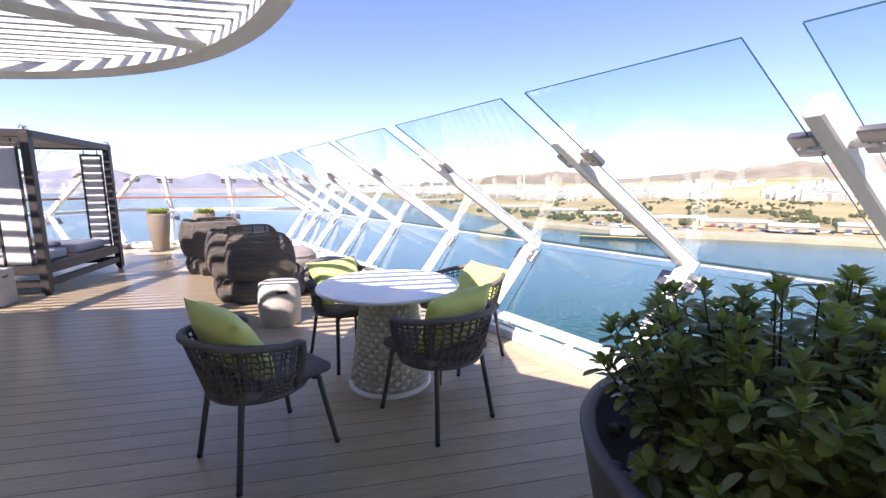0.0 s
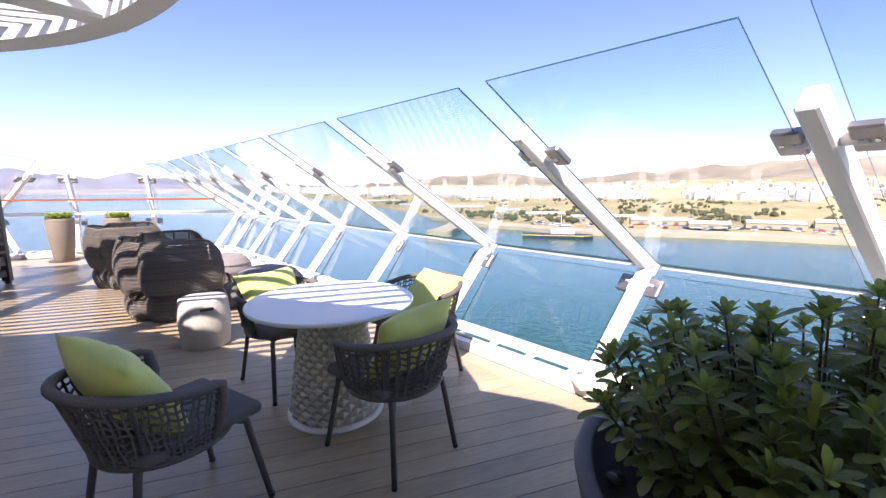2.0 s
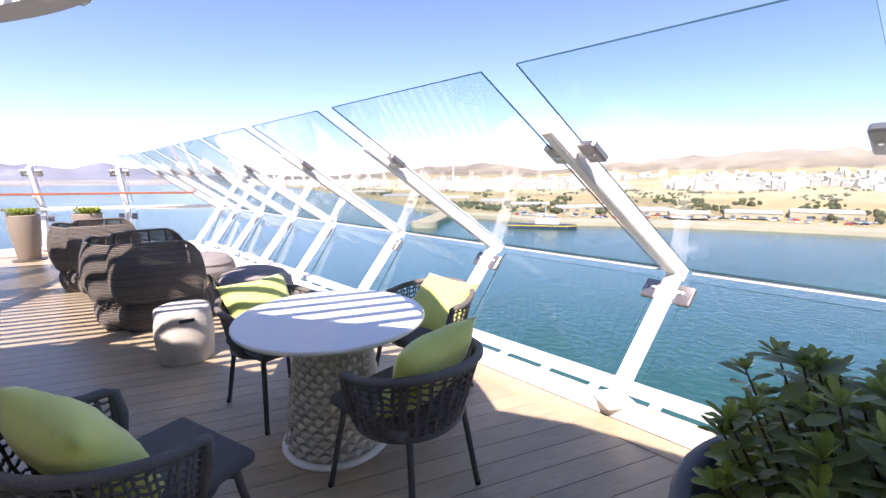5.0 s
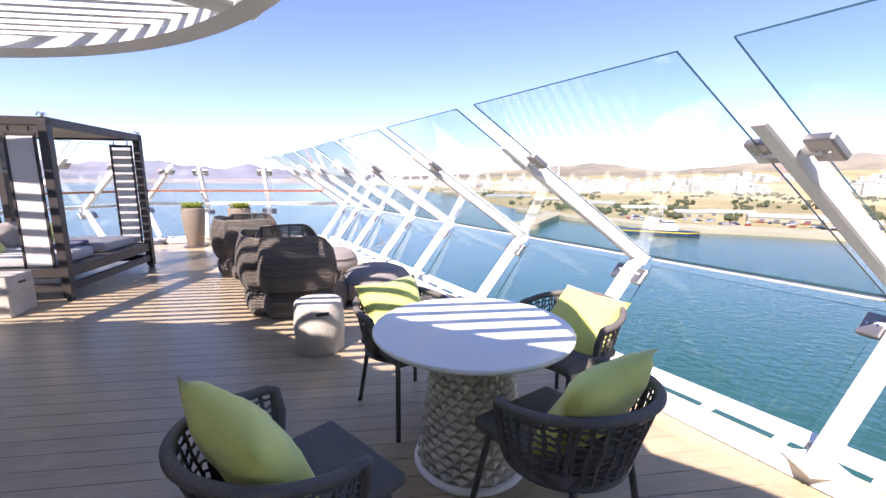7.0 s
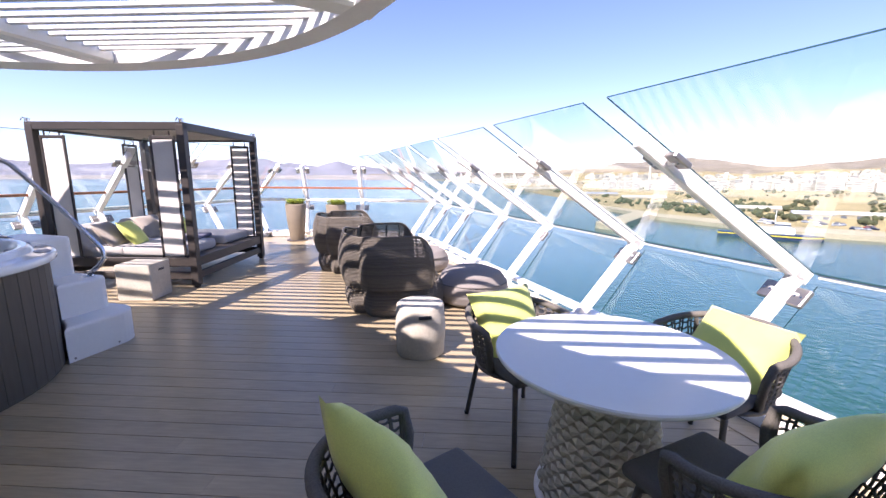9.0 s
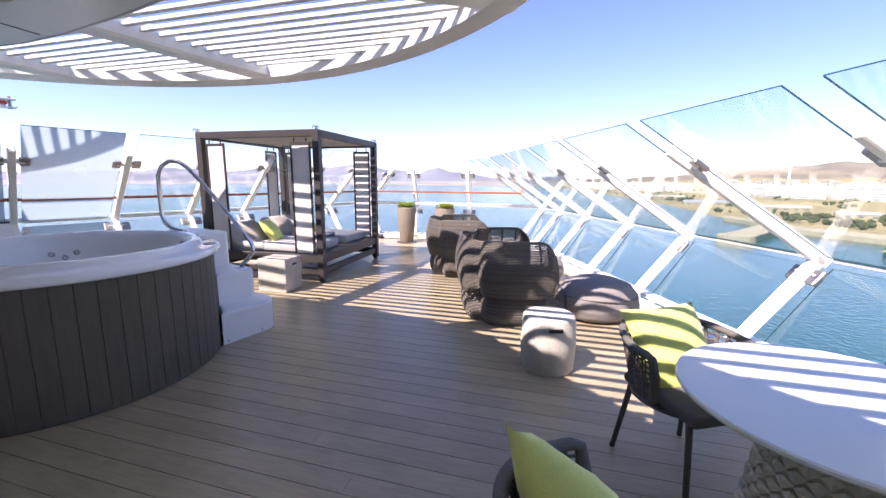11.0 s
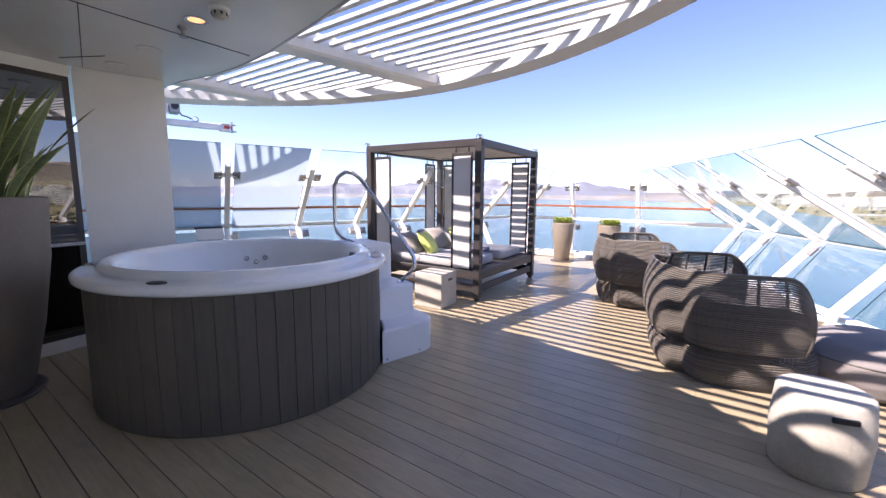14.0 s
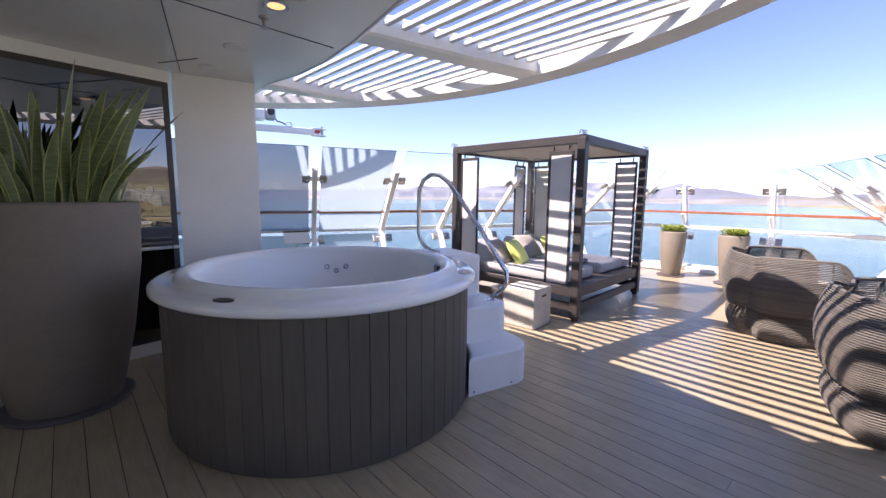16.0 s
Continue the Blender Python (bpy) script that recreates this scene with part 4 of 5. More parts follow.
bush = thing("shrub", Matrix.Translation((PL.x, PL.y, 0.6)), "dense dark green shrub with lighter leaf tips in the planter", "shrub")
stems, leaves = bmesh.new(), bmesh.new()
for k in range(250):
    a, q = rnd.uniform(0, 6.283), math.sqrt(rnd.random())
    rr = 0.56 * q * (1 + 0.10 * math.sin(3 * a + 1) + 0.06 * math.sin(7 * a))
    top = 0.55 - 0.26 * q ** 2.2 + rnd.uniform(-0.12, 0.04) + 0.05 * math.sin(2.1 * a + 3 * q)
    if k >= 200:
        top *= rnd.uniform(0.25, 0.55)
        rr = 0.52 * rnd.uniform(0.8, 1.05)
    end = Vector((rr * math.cos(a), rr * math.sin(a), top))
    base = Vector((end.x * 0.35, end.y * 0.35, 0.01))
    mid = base.lerp(end, 0.5) + Vector((end.x * 0.14, end.y * 0.14, 0.0))
    pts = [base, base.lerp(mid, 0.5), mid, mid.lerp(end, 0.5), end]
    tube(stems, pts, 0.006, 5, False, 0.0025)
    axis = (end - mid).normalized()
    for j in range(22):
        f = 0.25 + 0.75 * j / 21
        p = mid.lerp(end, (f - 0.5) * 2) if f > 0.5 else base.lerp(mid, f * 2)
        ang = j * 2.4 + k
        side = axis.orthogonal().normalized()
        side = (Matrix.Rotation(ang, 3, axis) @ side)
        d = side * 1.0 + axis * rnd.uniform(0.1, 0.7) + Vector((0, 0, 0.1))
        ln = rnd.uniform(0.045, 0.085)
        leaf(leaves, p, d, Vector((0, 0, 1)), ln, ln * rnd.uniform(0.38, 0.54), 0, rnd.uniform(0.0, 0.4))
    for j in range(8):
        ang = j * 2.4
        side = Matrix.Rotation(ang, 3, axis) @ axis.orthogonal().normalized()
        leaf(leaves, end, side * (0.5 + 0.07 * j) + axis * 0.9, Vector((0, 0, 1)), rnd.uniform(0.035, 0.06), 0.02, 1 if rnd.random() < 0.6 else 0, 0.1)
part("branching_stem", stems, M_STEM, bush)
f = part("foliage", leaves, [M_LEAF, M_LEAFN], bush, "glossy paddle-shaped leaves in whorls")
f["kind"] = "stuff"

SP = Vector((-5.13, 1.06))
spot = thing("tall_planter", Matrix.Translation((SP.x, SP.y, 0)), "tall taupe tapered planter standing on a saucer", "planter")
part("saucer", lathe([(0, 0), (0.36, 0), (0.38, 0.03), (0.36, 0.035), (0, 0.02)], 48), M_POTD, spot, "dark saucer", True)
part("pot", lathe([(0, 0.022), (0.29, 0.022), (0.31, 0.04), (0.41, 0.5), (0.48, 1.0), (0.50, 1.42), (0.49, 1.44), (0.46, 1.44), (0.45, 1.36), (0, 1.36)], 64), M_POT_SHADED, spot, "", True)
snake = thing("snake_plant", Matrix.Translation((SP.x, SP.y, 1.36)), "dense snake plant with upright yellow-edged leaves", "snake plant")
rnd = random.Random(11)
for k in range(64):
    a, r = rnd.uniform(0, 6.283), 0.40 * math.sqrt(rnd.random())
    base = Vector((r * math.cos(a), r * math.sin(a), 0))
    h = rnd.uniform(0.42, 0.88)
    out = Vector((math.cos(a), math.sin(a), 0)) * (0.14 + r * 0.9) * rnd.uniform(0.3, 1.15) + Vector((rnd.uniform(-0.1, 0.1), rnd.uniform(-0.1, 0.1), 0))
    tw0, w = rnd.uniform(0, 3.14), rnd.uniform(0.075, 0.11)
    bm = bmesh.new()
    rows = []
    for j in range(11):
        f = j / 10
        c = base + Vector((0, 0, h * f)) + out * (f ** 1.7)
        ww = w * (0.55 + 0.9 * f - 0.0) * max(0.02, 1 - f ** 3.5) * (0.9 + 0.1 * math.sin(9 * f + k))
        tw1 = tw0 + 0.9 * f
        s = Vector((math.cos(tw1), math.sin(tw1), 0))
        n = Vector((-s.y, s.x, 0))
        rows.append([bm.verts.new(c + s * ww * e + n * ww * 0.28 * (e * e)) for e in (-0.5, -0.4, 0, 0.4, 0.5)])
    for p, q in zip(rows, rows[1:]):
        for e in range(4):
            fc = bm.faces.new((p[e], p[e + 1], q[e + 1], q[e]))
            fc.material_index = 1 if e in (0, 3) else 0
            fc.smooth = True
    part("leaf", bm, [M_SNAKE, M_SNAKEY], snake)


def stern_pot(x, y, seed):
    rn = random.Random(seed)
    t = thing("tapered_pot", Matrix.Translation((x, y, 0)), "tall tapered taupe pot on a round saucer", "planter", "stern pots")
    part("saucer", lathe([(0, 0), (0.24, 0), (0.25, 0.02), (0, 0.015)], 32), M_POTD, t, "dark saucer")
    part("pot", lathe([(0, 0.016), (0.15, 0.016), (0.16, 0.03), (0.215, 0.5), (0.235, 0.85), (0.23, 0.87), (0.21, 0.87), (0.2, 0.8), (0, 0.8)], 40), M_POT, t, "", True)
    p = thing("succulent", Matrix.Translation((x, y, 0.8)), "small bright green leafy plant in a tapered pot", "plant", "stern plants")
    bm = bmesh.new()
    for k in range(26):
        a, r = rn.uniform(0, 6.283), 0.19 * math.sqrt(rn.random())
        b = Vector((r * math.cos(a), r * math.sin(a), 0.01))
        for j in range(9):
            aa = j * 2.4 + k
            leaf(bm, b + Vector((0, 0, 0.05 + 0.008 * j)), Vector((math.cos(aa), math.sin(aa), 0.4 + 0.12 * j)), Vector((0, 0, 1)), rn.uniform(0.07, 0.12), 0.045, 1 if j > 4 else 0, 0.2)
    part("foliage", bm, [M_LEAF, M_LEAFN], p)["kind"] = "stuff"


stern_pot(-5.98, 9.82, 1)
stern_pot(-4.98, 9.95, 2)

# ---- soffit fittings ----
soffit_lamp(-4.09, 2.40)
sprinkler(-4.30, 2.36)
detector(-3.80, 2.47)
speaker(-4.99, 2.24)
speaker(-5.67, 2.08)


# ---- sea, shore and town ----
SEA_Z = -29.0


def sea_mat():
    m = mat("sea_water", (0.018, 0.084, 0.068), rough=0.12, grain=0.05, scale=0.2, stain=0.25, stain_scale=0.006, bump=0.0)
    n, l = m.node_tree.nodes, m.node_tree.links
    tc = n.new("ShaderNodeTexCoord")
    mus = n.new("ShaderNodeTexNoise")
    mus.inputs["Scale"].default_value, mus.inputs["Detail"].default_value = 0.55, 6
    l.new(tc.outputs["Object"], mus.inputs["Vector"])
    bp = n.new("ShaderNodeBump")
    bp.inputs["Strength"].default_value, bp.inputs["Distance"].default_value = 0.5, 0.5
    l.new(mus.outputs[0], bp.inputs["Height"])
    l.new(bp.outputs[0], n["Principled BSDF"].inputs["Normal"])
    return m


bm = bmesh.new()
rings = [[bm.verts.new((r * math.cos(2 * math.pi * k / 96), r * math.sin(2 * math.pi * k / 96), SEA_Z)) for k in range(96)] for r in (1, 60, 300, 1500, 4800)]
for a, b in zip(rings, rings[1:]):
    for k in range(96):
        bm.faces.new((a[k], a[(k + 1) % 96], b[(k + 1) % 96], b[k]))
bm.faces.new(rings[0])
tagged(part("water", bm, sea_mat()), "calm blue-green sea with fine ripples", "sea", kind="structure")

# hull below the deck
tagged(part("hull", slab([(p.x + (p.x + 3) * 0.02, p.y) for p in EDGE] + [(-9.6, -12), (8.0, -12)], -28.9, -0.32), M_WHITE), "white painted ship side below the deck", "hull", kind="structure")

M_LAND = mat("dry_land", (0.38, 0.3, 0.14), rough=1.0, grain=0.25, scale=0.06, stain=0.3, stain_scale=0.008, bump=0)
M_HILL = mat("hazy_hill", (0.25, 0.205, 0.145), rough=1.0, grain=0.22, scale=0.01, stain=0.25, stain_scale=0.003, bump=0)
# Distant air haze is put into the mountains' base colour as a violet-grey tint
M_FARHILL = mat("haze_tinted_mountain", (0.22, 0.215, 0.25), rough=1.0, grain=0.15, scale=0.006, stain=0.2, stain_scale=0.002, bump=0)
M_FARSHORE = mat("far_shore", (0.3, 0.27, 0.24), rough=1.0, grain=0.2, scale=0.02, stain=0.25, stain_scale=0.004, bump=0)
M_QUAY = mat("quay_concrete", (0.44, 0.38, 0.25), rough=0.95, grain=0.15, scale=0.5, stain=0.2, stain_scale=0.05, bump=0)
M_TOWN = mat("town_plaster", (0.58, 0.54, 0.44), rough=0.95, grain=0.08, scale=0.3, stain=0.1, by_island=0.22, bump=0)
M_ROOF = mat("grey_shed_roof", (0.42, 0.44, 0.47), rough=0.7, by_island=0.3, bump=0)
M_TREE = mat("far_trees", (0.085, 0.09, 0.04), rough=1.0, by_island=0.3, bump=0)
M_WINDARK = mat("far_window", (0.12, 0.13, 0.15), rough=0.4, bump=0)
M_YELLOW = mat("yellow_paint", (0.7, 0.55, 0.05), rough=0.6, bump=0)
M_NAVY = mat("navy_paint", (0.02, 0.03, 0.07), rough=0.4, bump=0)
M_RED = mat("red_paint", (0.5, 0.05, 0.03), rough=0.6, bump=0)


def lerp_table(table, x):
    if x <= table[0][0]:
        return table[0][1]
    for (a, p), (b, q) in zip(table, table[1:]):
        if x <= b:
            return p + (q - p) * (x - a) / (b - a)
    return table[-1][1]


# distance of the shore and height of the ridge by bearing (degrees from +x)
SHORE = [(-60, 330), (20, 330), (50, 300), (66, 285), (78, 330), (86, 420), (92, 640), (97, 950), (101, 1500), (108, 2300), (130, 2500), (150, 2900), (200, 3300)]
RIDGE = [(-60, 170), (20, 170), (48, 130), (56, 128), (63, 112), (70, 60), (74, 92), (78, 70), (82, 100), (88, 62), (94, 40), (100, 25), (106, 22)]


def terrain(name, az0, az1, ridge, depth, material, label, near=SHORE, n=90, flat=0.35, relief=1.0):
    bm = bmesh.new()
    cols = []
    for i in range(n + 1):
        az = az0 + (az1 - az0) * i / n
        r0 = lerp_table(near, az) * (1 + 0.02 * noise.noise((az * 0.7, 0, 3)))
        col = []
        for j in range(26):
            f = j / 25
            r = r0 + depth * f
            up = max(0.0, (f - flat) / (1 - flat))
            h = 1.5 + 14 * f + relief * lerp_table(ridge, az) * up ** 1.4 * (1 + 0.30 * noise.noise((az * 0.35, f * 4, 1)) + 0.12 * noise.noise((az * 1.4, f * 9, 5)))
            if j == 0:
                h = -1.0
            col.append(bm.verts.new((r * math.cos(radians(az)), r * math.sin(radians(az)), SEA_Z + h)))
        cols.append(col)
    for a, b in zip(cols, cols[1:]):
        for j in range(25):
            bm.faces.new((a[j + 1], b[j + 1], b[j], a[j]))
    bmesh.ops.recalc_face_normals(bm, faces=bm.faces[:])
    return tagged(part(name, bm, material, None, "", True), label, "land", kind="structure")


terrain("ground_shore", -60, 110, RIDGE, 2000, M_LAND, "dry ochre coastal land behind the harbour", n=140, flat=0.45, relief=0.4)
HILLS = [(-60, 260), (30, 350), (42, 355), (50, 305), (57, 250), (63, 190), (67, 130), (71, 205), (75, 250), (79, 225), (83, 225), (87, 150), (92, 90), (100, 60), (112, 40)]
terrain("backdrop_hills", -60, 116, HILLS, 900, M_HILL, "bare brownish hills above the town", [(-60, 2900), (120, 2900)], 160, 0.0, 0.58)
FAR = [(100, 30), (104, 110), (108, 60), (112, 75), (116, 150), (120, 235), (123, 150), (127, 225), (131, 290), (136, 200), (141, 240), (146, 150), (152, 180), (160, 120), (175, 90), (200, 60)]
terrain("backdrop_mountains", 100, 200, FAR, 700, M_FARHILL, "mountains across the bay, tinted violet for haze", [(100, 3700), (200, 3900)], 150, 0.0, 0.62)
LOWF = [(98, 8), (110, 14), (125, 10), (150, 6), (200, 4)]
terrain("backdrop_coast", 98, 200, LOWF, 500, M_FARSHORE, "low sandy far shore", [(98, 2300), (112, 2500), (130, 3000), (200, 3400)], 90, 0.2)


def height_at(az, r):
    r0 = lerp_table(SHORE, az)
    f = min(1, max(0, (r - r0) / 2000))
    up = max(0.0, (f - 0.45) / 0.55)
    return SEA_Z + 1.5 + 14 * f + 0.4 * lerp_table(RIDGE, az) * up ** 1.4 * (1 + 0.30 * noise.noise((az * 0.35, f * 4, 1)))


rnd = random.Random(5)
town, win = bmesh.new(), bmesh.new()
for k in range(2600):
    az = rnd.uniform(30, 104)
    r0 = lerp_table(SHORE, az)
    f = rnd.uniform(0.32, 0.8) if az < 72 else rnd.uniform(0.25, 0.7)
    r = r0 + 2000 * f
    if noise.noise((az * 0.12, f * 3, 9)) < -0.22:
        continue
    z = height_at(az, r)
    w, d, h = rnd.uniform(9, 22), rnd.uniform(9, 18), rnd.choice((5, 6, 9, 9, 12, 12, 15, 18))
    m = Matrix.Rotation(radians(az + rnd.choice((0, 12, 30))), 4, "Z")
    at = Vector((r * math.cos(radians(az)), r * math.sin(radians(az)), z + h / 2 - 2))
    box(town, (d, w, h + 4), at, m)
    if r < 1700:
        for s in range(int(h / 3)):
            box(win, (d + 0.3, w * 0.8, 1.3), at + Vector((0, 0, -h / 2 + 2 + s * 3)), m)
t = part("town", town, M_TOWN)
tagged(t, "pale plaster houses of the far town on the slope", "town", kind="stuff")
t = part("town_windows", win, M_WINDARK)
tagged(t, "dark window bands of the far town", "windows", kind="stuff")
trees = bmesh.new()
for k in range(1500):
    az = rnd.uniform(32, 100)
    r = lerp_table(SHORE, az) + 2000 * (rnd.uniform(0.05, 0.45) if k % 3 else rnd.uniform(0.03, 0.12))
    if noise.noise((az * 0.25, r * 0.004, 2)) < 0.02:
        continue
    z = height_at(az, r)
    q = rnd.uniform(1.1, 2.9)
    for j in range(3):
        ball(trees, pose(r * math.cos(radians(az)) + rnd.uniform(-q, q), r * math.sin(radians(az)) + rnd.uniform(-q, q), z + q * rnd.uniform(0.5, 1.2), 0, 0, rnd.uniform(0, 90)) @ Matrix.Scale(q * rnd.uniform(0.6, 1), 4))
tagged(part("far_woods", trees, M_TREE), "dark scattered trees on the dry shore", "trees", kind="stuff")

sheds = []
for az, dr, w, d, h, mt in ((44, 60, 60, 16, 7, M_ROOF), (50, 45, 46, 14, 6, M_TOWN), (55, 70, 80, 18, 6, M_ROOF), (60, 110, 60, 15, 5, M_TOWN), (64, 90, 40, 12, 6, M_ROOF), (69, 130, 70, 14, 5, M_TOWN), (74, 160, 50, 14, 6, M_ROOF), (80, 200, 90, 20, 6, M_TOWN), (86, 200, 120, 25, 7, M_ROOF), (92, 160, 160, 25, 8, M_TOWN), (38, 80, 70, 20, 8, M_TOWN)):
    r = lerp_table(SHORE, az) + dr
    w, d, h = w * 0.55, d * 0.7, h * 0.55
    s = thing("harbour_shed", Matrix.Translation((r * math.cos(radians(az)), r * math.sin(radians(az)), SEA_Z + 2)) @ Matrix.Rotation(radians(az + 8), 4, "Z"), "long low harbour shed with a pitched roof", "shed", "harbour sheds")
    part("wall", box_bm((d, w, h), (0, 0, h / 2)), M_QUAY, s)
    bm = bmesh.new()
    vs = [bm.verts.new(p) for p in ((-d / 2 - 0.5, -w / 2, h), (d / 2 + 0.5, -w / 2, h), (0, -w / 2, h + 2.2), (-d / 2 - 0.5, w / 2, h), (d / 2 + 0.5, w / 2, h), (0, w / 2, h + 2.2))]
    for q in ((0, 1, 2), (5, 4, 3), (0, 2, 5, 3), (2, 1, 4, 5), (1, 0, 3, 4)):
        bm.faces.new([vs[i] for i in q])
    bmesh.ops.recalc_face_normals(bm, faces=bm.faces[:])
    part("roof", bm, mt, s)
    for k in range(int(w / 8)):
        part("door", box_bm((0.3, 3.0, 2.0), (-d / 2 - 0.1, -w / 2 + 4 + k * 8, 1.0)), M_WINDARK, s)

# quay apron and mole
bm = bmesh.new()
prev = None
for k in range(60):
    az = 20 + k * 1.1
    r = lerp_table(SHORE, az) - 8
    cur = [bm.verts.new((q * math.cos(radians(az)), q * math.sin(radians(az)), SEA_Z + z)) for q, z in ((r, -1), (r, 2.6), (r + 22, 3.0))]
    if prev:
        for j in range(2):
            bm.faces.new((prev[j], cur[j], cur[j + 1], prev[j + 1]))
    prev = cur
tagged(part("quay", bm, M_QUAY), "pale concrete quay edge along the harbour", "quay", kind="structure")


def polar(az, r, z=0.0):
    return Vector((r * math.cos(radians(az)), r * math.sin(radians(az)), SEA_Z + z))


mole = thing("mole", Matrix.Translation(polar(84, 330)), "low pale stone mole with a round head", "mole")
a, b = polar(83.5, 262) - polar(84, 330), polar(80, 345) - polar(84, 330)
part("wall", bar_bm(a + Vector((0, 0, 1.5)), b + Vector((0, 0, 1.5)), 14, 4), M_QUAY, mole)
bm = lathe([(9, -1), (8.5, 3.6), (0, 3.8)], 20)
bm.transform(Matrix.Translation(a))
part("head", bm, M_QUAY, mole)

tower = thing("beacon_tower", Matrix.Translation(polar(79.5, 1300, 20)), "tall slim banded tower above the shore", "tower")
for k in range(6):
    bm = lathe([(3.0 - 0.25 * k, 0), (2.8 - 0.25 * k, 14)], 12)
    bm.transform(Matrix.Translation((0, 0, 14 * k)))
    part("section", bm, M_WHITE if k % 2 else M_TOWN, tower)

ferry = thing("tugboat", Matrix.Translation(polar(67.5, 262)) @ Matrix.Rotation(radians(-20), 4, "Z"), "white working boat with yellow painted band at the quay", "boat")
hp = [(-20, -4), (16, -4.2), (22, 0), (16, 4.2), (-20, 4)]
part("hull", slab(hp, -0.8, 2.4), M_NAVY, ferry, "dark hull with yellow marks")
part("band", slab([(x * 1.002, y * 1.01) for x, y in hp], 1.4, 2.0), M_YELLOW, ferry)
part("deck_house", box_bm((14, 6, 3), (4, 0, 3.9), None, 0.3), M_WHITE, ferry)
part("wheelhouse", box_bm((6, 5, 2.6), (6, 0, 6.7), None, 0.3), M_WHITE, ferry)
part("wheelhouse_window", box_bm((6.1, 5.1, 0.9), (6, 0, 7.1)), M_WINDARK, ferry)
part("mast", tube_bm([(3, 0, 8), (3, 0, 14)], 0.2, 6), M_WHITE, ferry)

rnd = random.Random(9)
cars = []
for k in range(70):
    az = rnd.uniform(34, 72)
    p = polar(az, lerp_table(SHORE, az) + rnd.uniform(14, 44), 3.0)
    c = thing("parked_car", Matrix.Translation(p) @ Matrix.Rotation(rnd.uniform(0, 6.28), 4, "Z"), "small far parked car on the quay", "car", "cars on the quay")
    part("body", box_bm((4.2, 1.8, 0.8), (0, 0, 0.7), None, 0.2), rnd.choice((M_WHITE, M_RED, M_NAVY, M_ROOF)), c)
    part("cabin", box_bm((2.2, 1.6, 0.6), (-0.2, 0, 1.35), None, 0.2), M_WINDARK, c)
    for x in (-1.3, 1.3):
        for y in (-0.85, 0.85):
            bm = lathe([(0, -0.1), (0.32, -0.1), (0.32, 0.1), (0, 0.1)], 10)
            bm.transform(pose(x, y, 0.32, 90))
            part("wheel", bm, M_BLACK, c)

# ---- davit arm and sign on the port side ----
davit = thing("davit", Matrix.Translation((-9.4, 3.9, 0)), "white painted steel davit arm with winch and shackle", "davit")
part("arm", bar_bm((0, -4, 2.66), (0, 0.02, 2.66), 0.1, 0.11), M_WHITE, davit)
part("post", bar_bm((0, -0.04, 0), (0, -0.04, 2.6), 0.12, 0.12), M_WHITE, davit)
for z in (2.6, 2.72):
    part("fork_plate", box_bm((0.16, 0.26, 0.022), (0, 0.0, z), None, 0.004), M_WHITE, davit)
part("fork_pin", tube_bm([(0, 0.07, 2.58), (0, 0.07, 2.77)], 0.022, 10), M_CLAMP, davit, "grey pivot pin")
part("warning_plate", box_bm((0.012, 0.1, 0.05), (0.085, -0.03, 2.66)), M_RED, davit, "small red plate")
part("boom", bar_bm((0.0, -4, 2.9), (0.0, -0.92, 2.88), 0.2, 0.2), M_WHITE, davit)
winch = part("winch", box_bm((0.2, 0.16, 0.19), (0.0, -0.83, 2.9), None, 0.02), M_CLAMP, davit, "grey winch block")
part("cable_drum", tube_bm([(-0.12, -0.83, 2.93), (0.12, -0.83, 2.93)], 0.06, 14), M_BLACK, winch)
part("wire", tube_bm([(0, -0.76, 2.86), (0.02, -0.72, 2.79), (0.03, -0.65, 2.78), (0.04, -0.58, 2.74)], 0.012, 6), M_BLACK, davit)
part("shackle", tube_bm([(0.05 + 0.0 * k, -0.53 + 0.05 * math.cos(k * math.pi / 6), 2.745 + 0.04 * math.sin(k * math.pi / 6)) for k in range(12)], 0.012, 6, True), M_STEEL, davit)

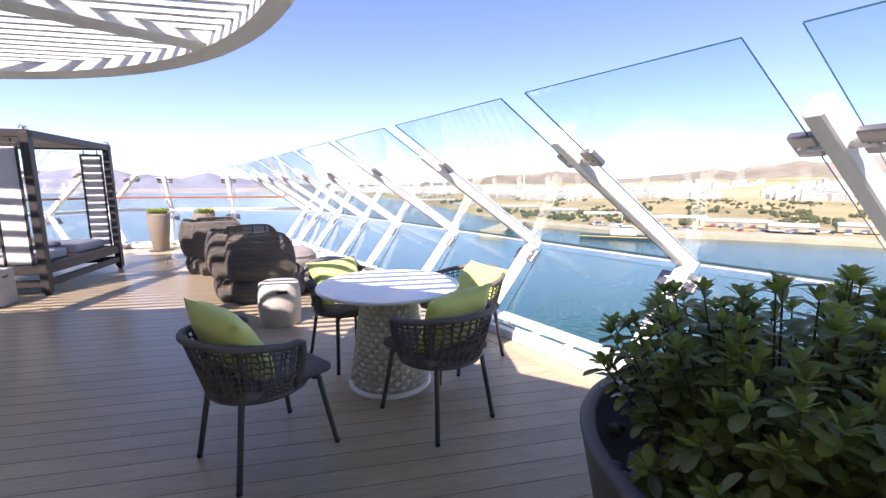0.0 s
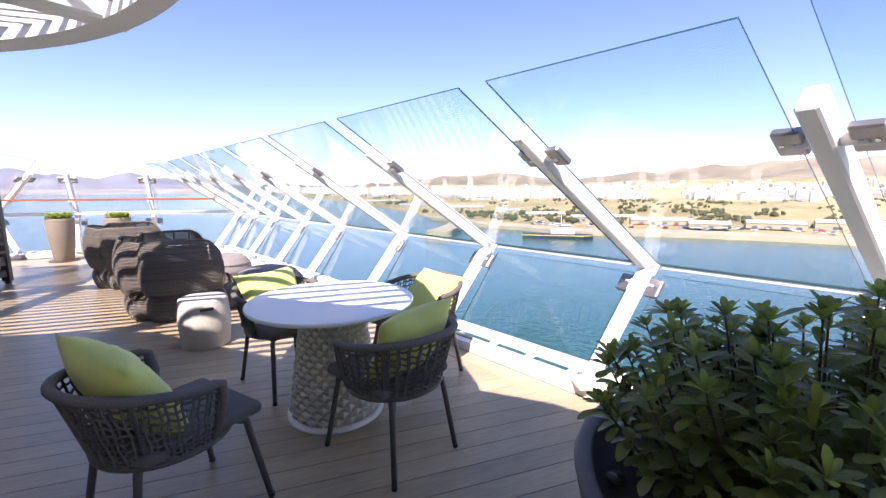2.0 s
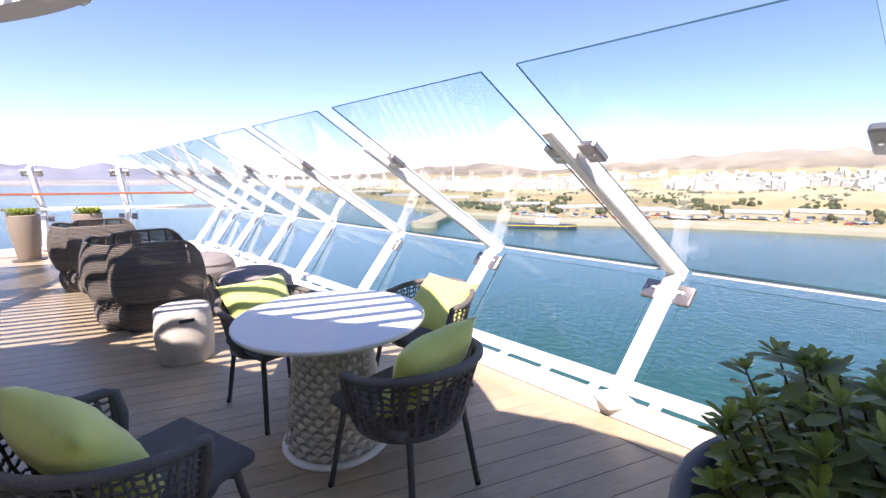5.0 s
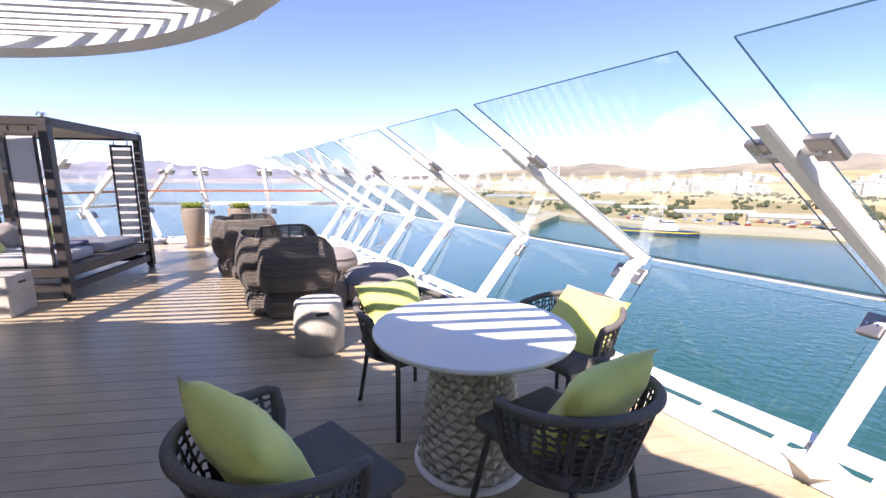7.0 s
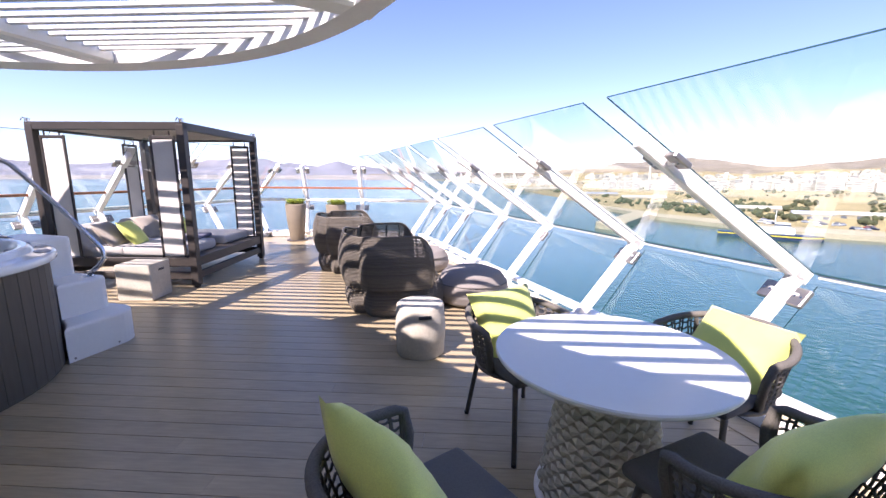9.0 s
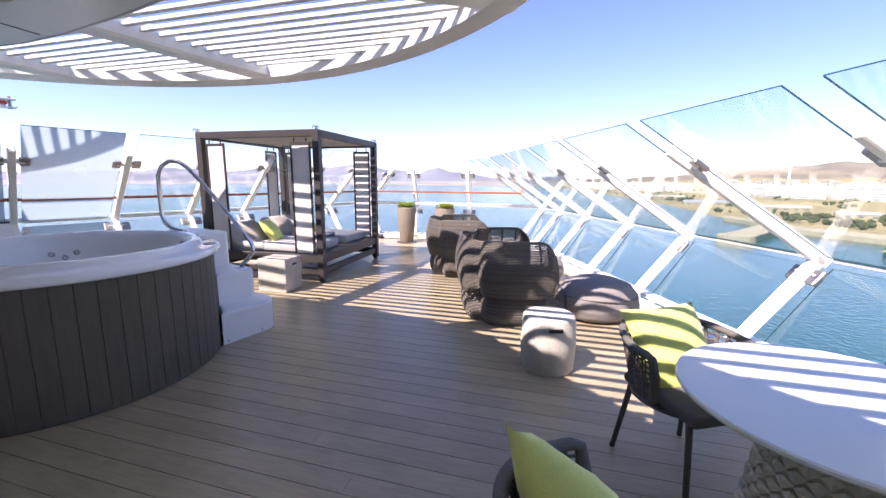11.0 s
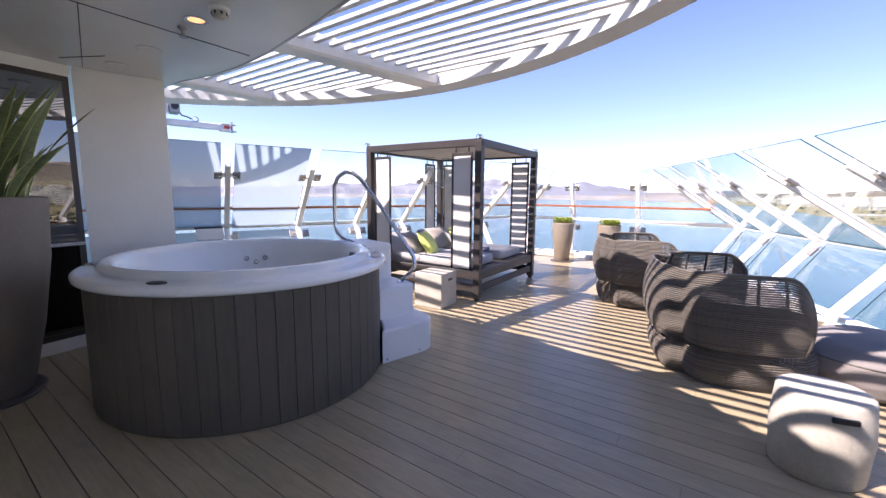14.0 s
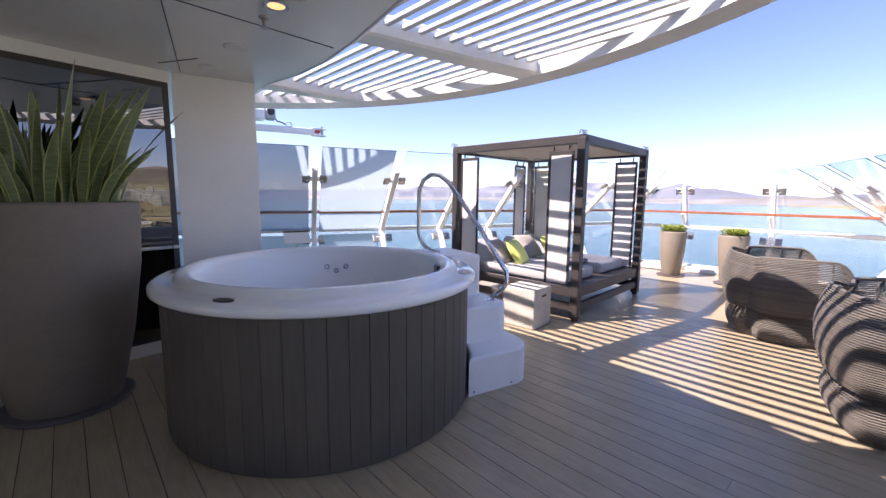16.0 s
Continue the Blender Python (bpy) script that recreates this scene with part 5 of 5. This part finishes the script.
sign = thing("notice_board", Matrix.Translation((-7.6, 3.12, 0)), "small white notice board on a dark stand", "sign")
part("plate", box_bm((0.02, 0.36, 0.17), (0, 0, 0.87), pose(0, 0, 0, 0, -25, 0), 0.004), M_WHITE, sign)
part("plate_rim", box_bm((0.03, 0.38, 0.02), (-0.04, 0, 0.96), pose(0, 0, 0, 0, -25, 0), 0.004), M_BLACK, sign)
part("stand", tube_bm([(-0.02, 0, 0), (-0.02, 0, 0.86)], 0.02, 8), M_STEEL, sign)

# ---- deck boards ----
BW = 0.142


def spans(v):
    """Where the line at v across the deck lies inside the deck's outline."""
    hits = []
    n = len(EDGE)
    pts = [(p.dot(E1), p.dot(E2)) for p in EDGE]
    for k in range(n):
        (u0, v0), (u1, v1) = pts[k], pts[(k + 1) % n]
        if (v0 - v) * (v1 - v) < 0:
            hits.append(u0 + (u1 - u0) * (v - v0) / (v1 - v0))
    hits.sort()
    return list(zip(hits[::2], hits[1::2]))


# a margin board follows the kerb and covers the board ends
for p, q in zip(EDGE, EDGE[1:]):
    d = (q - p).normalized()
    n = Vector((-d.y, d.x)) * 0.15
    part("margin_plank", bar_bm(v3(p + n, -0.006), v3(q + n, -0.006), 0.17, 0.028), M_DECK, floor)
boards = []
for k in range(-30, 90):
    v = k * BW
    for u0, u1 in spans(v):
        u0, u1 = u0 + 0.1, u1 - 0.1
        cuts = [u0]
        x = u0 + 1.0 + (k * 1.37) % 3.2
        while x < u1 - 0.5:
            cuts.append(x)
            x += 4.2
        cuts.append(u1)
        for a, b in zip(cuts, cuts[1:]):
            boards.append((a, b, v))
centre = Vector((-1.6, 3.8))
boards.sort(key=lambda q: (E1 * ((q[0] + q[1]) / 2) + E2 * q[2] - centre).length)


def board_bm(bm, a, b, v):
    c = E1 * ((a + b) / 2) + E2 * v
    return box(bm, (b - a - 0.003, BW - 0.006, 0.03), (c.x, c.y, -0.013), pose(0, 0, 0, 0, 0, AXIS))


for a, b, v in boards[:290]:
    bm = box_bm((b - a - 0.003, BW - 0.0045, 0.03))
    o = part("plank", bm, M_DECK, floor)
    c = E1 * ((a + b) / 2) + E2 * v
    o.matrix_basis = Matrix.Translation((c.x, c.y, -0.013)) @ pose(0, 0, 0, 0, 0, AXIS)
bm = bmesh.new()
for a, b, v in boards[290:]:
    board_bm(bm, a, b, v)
o = part("far_planks", bm, M_DECK, floor)
o["kind"] = "stuff"
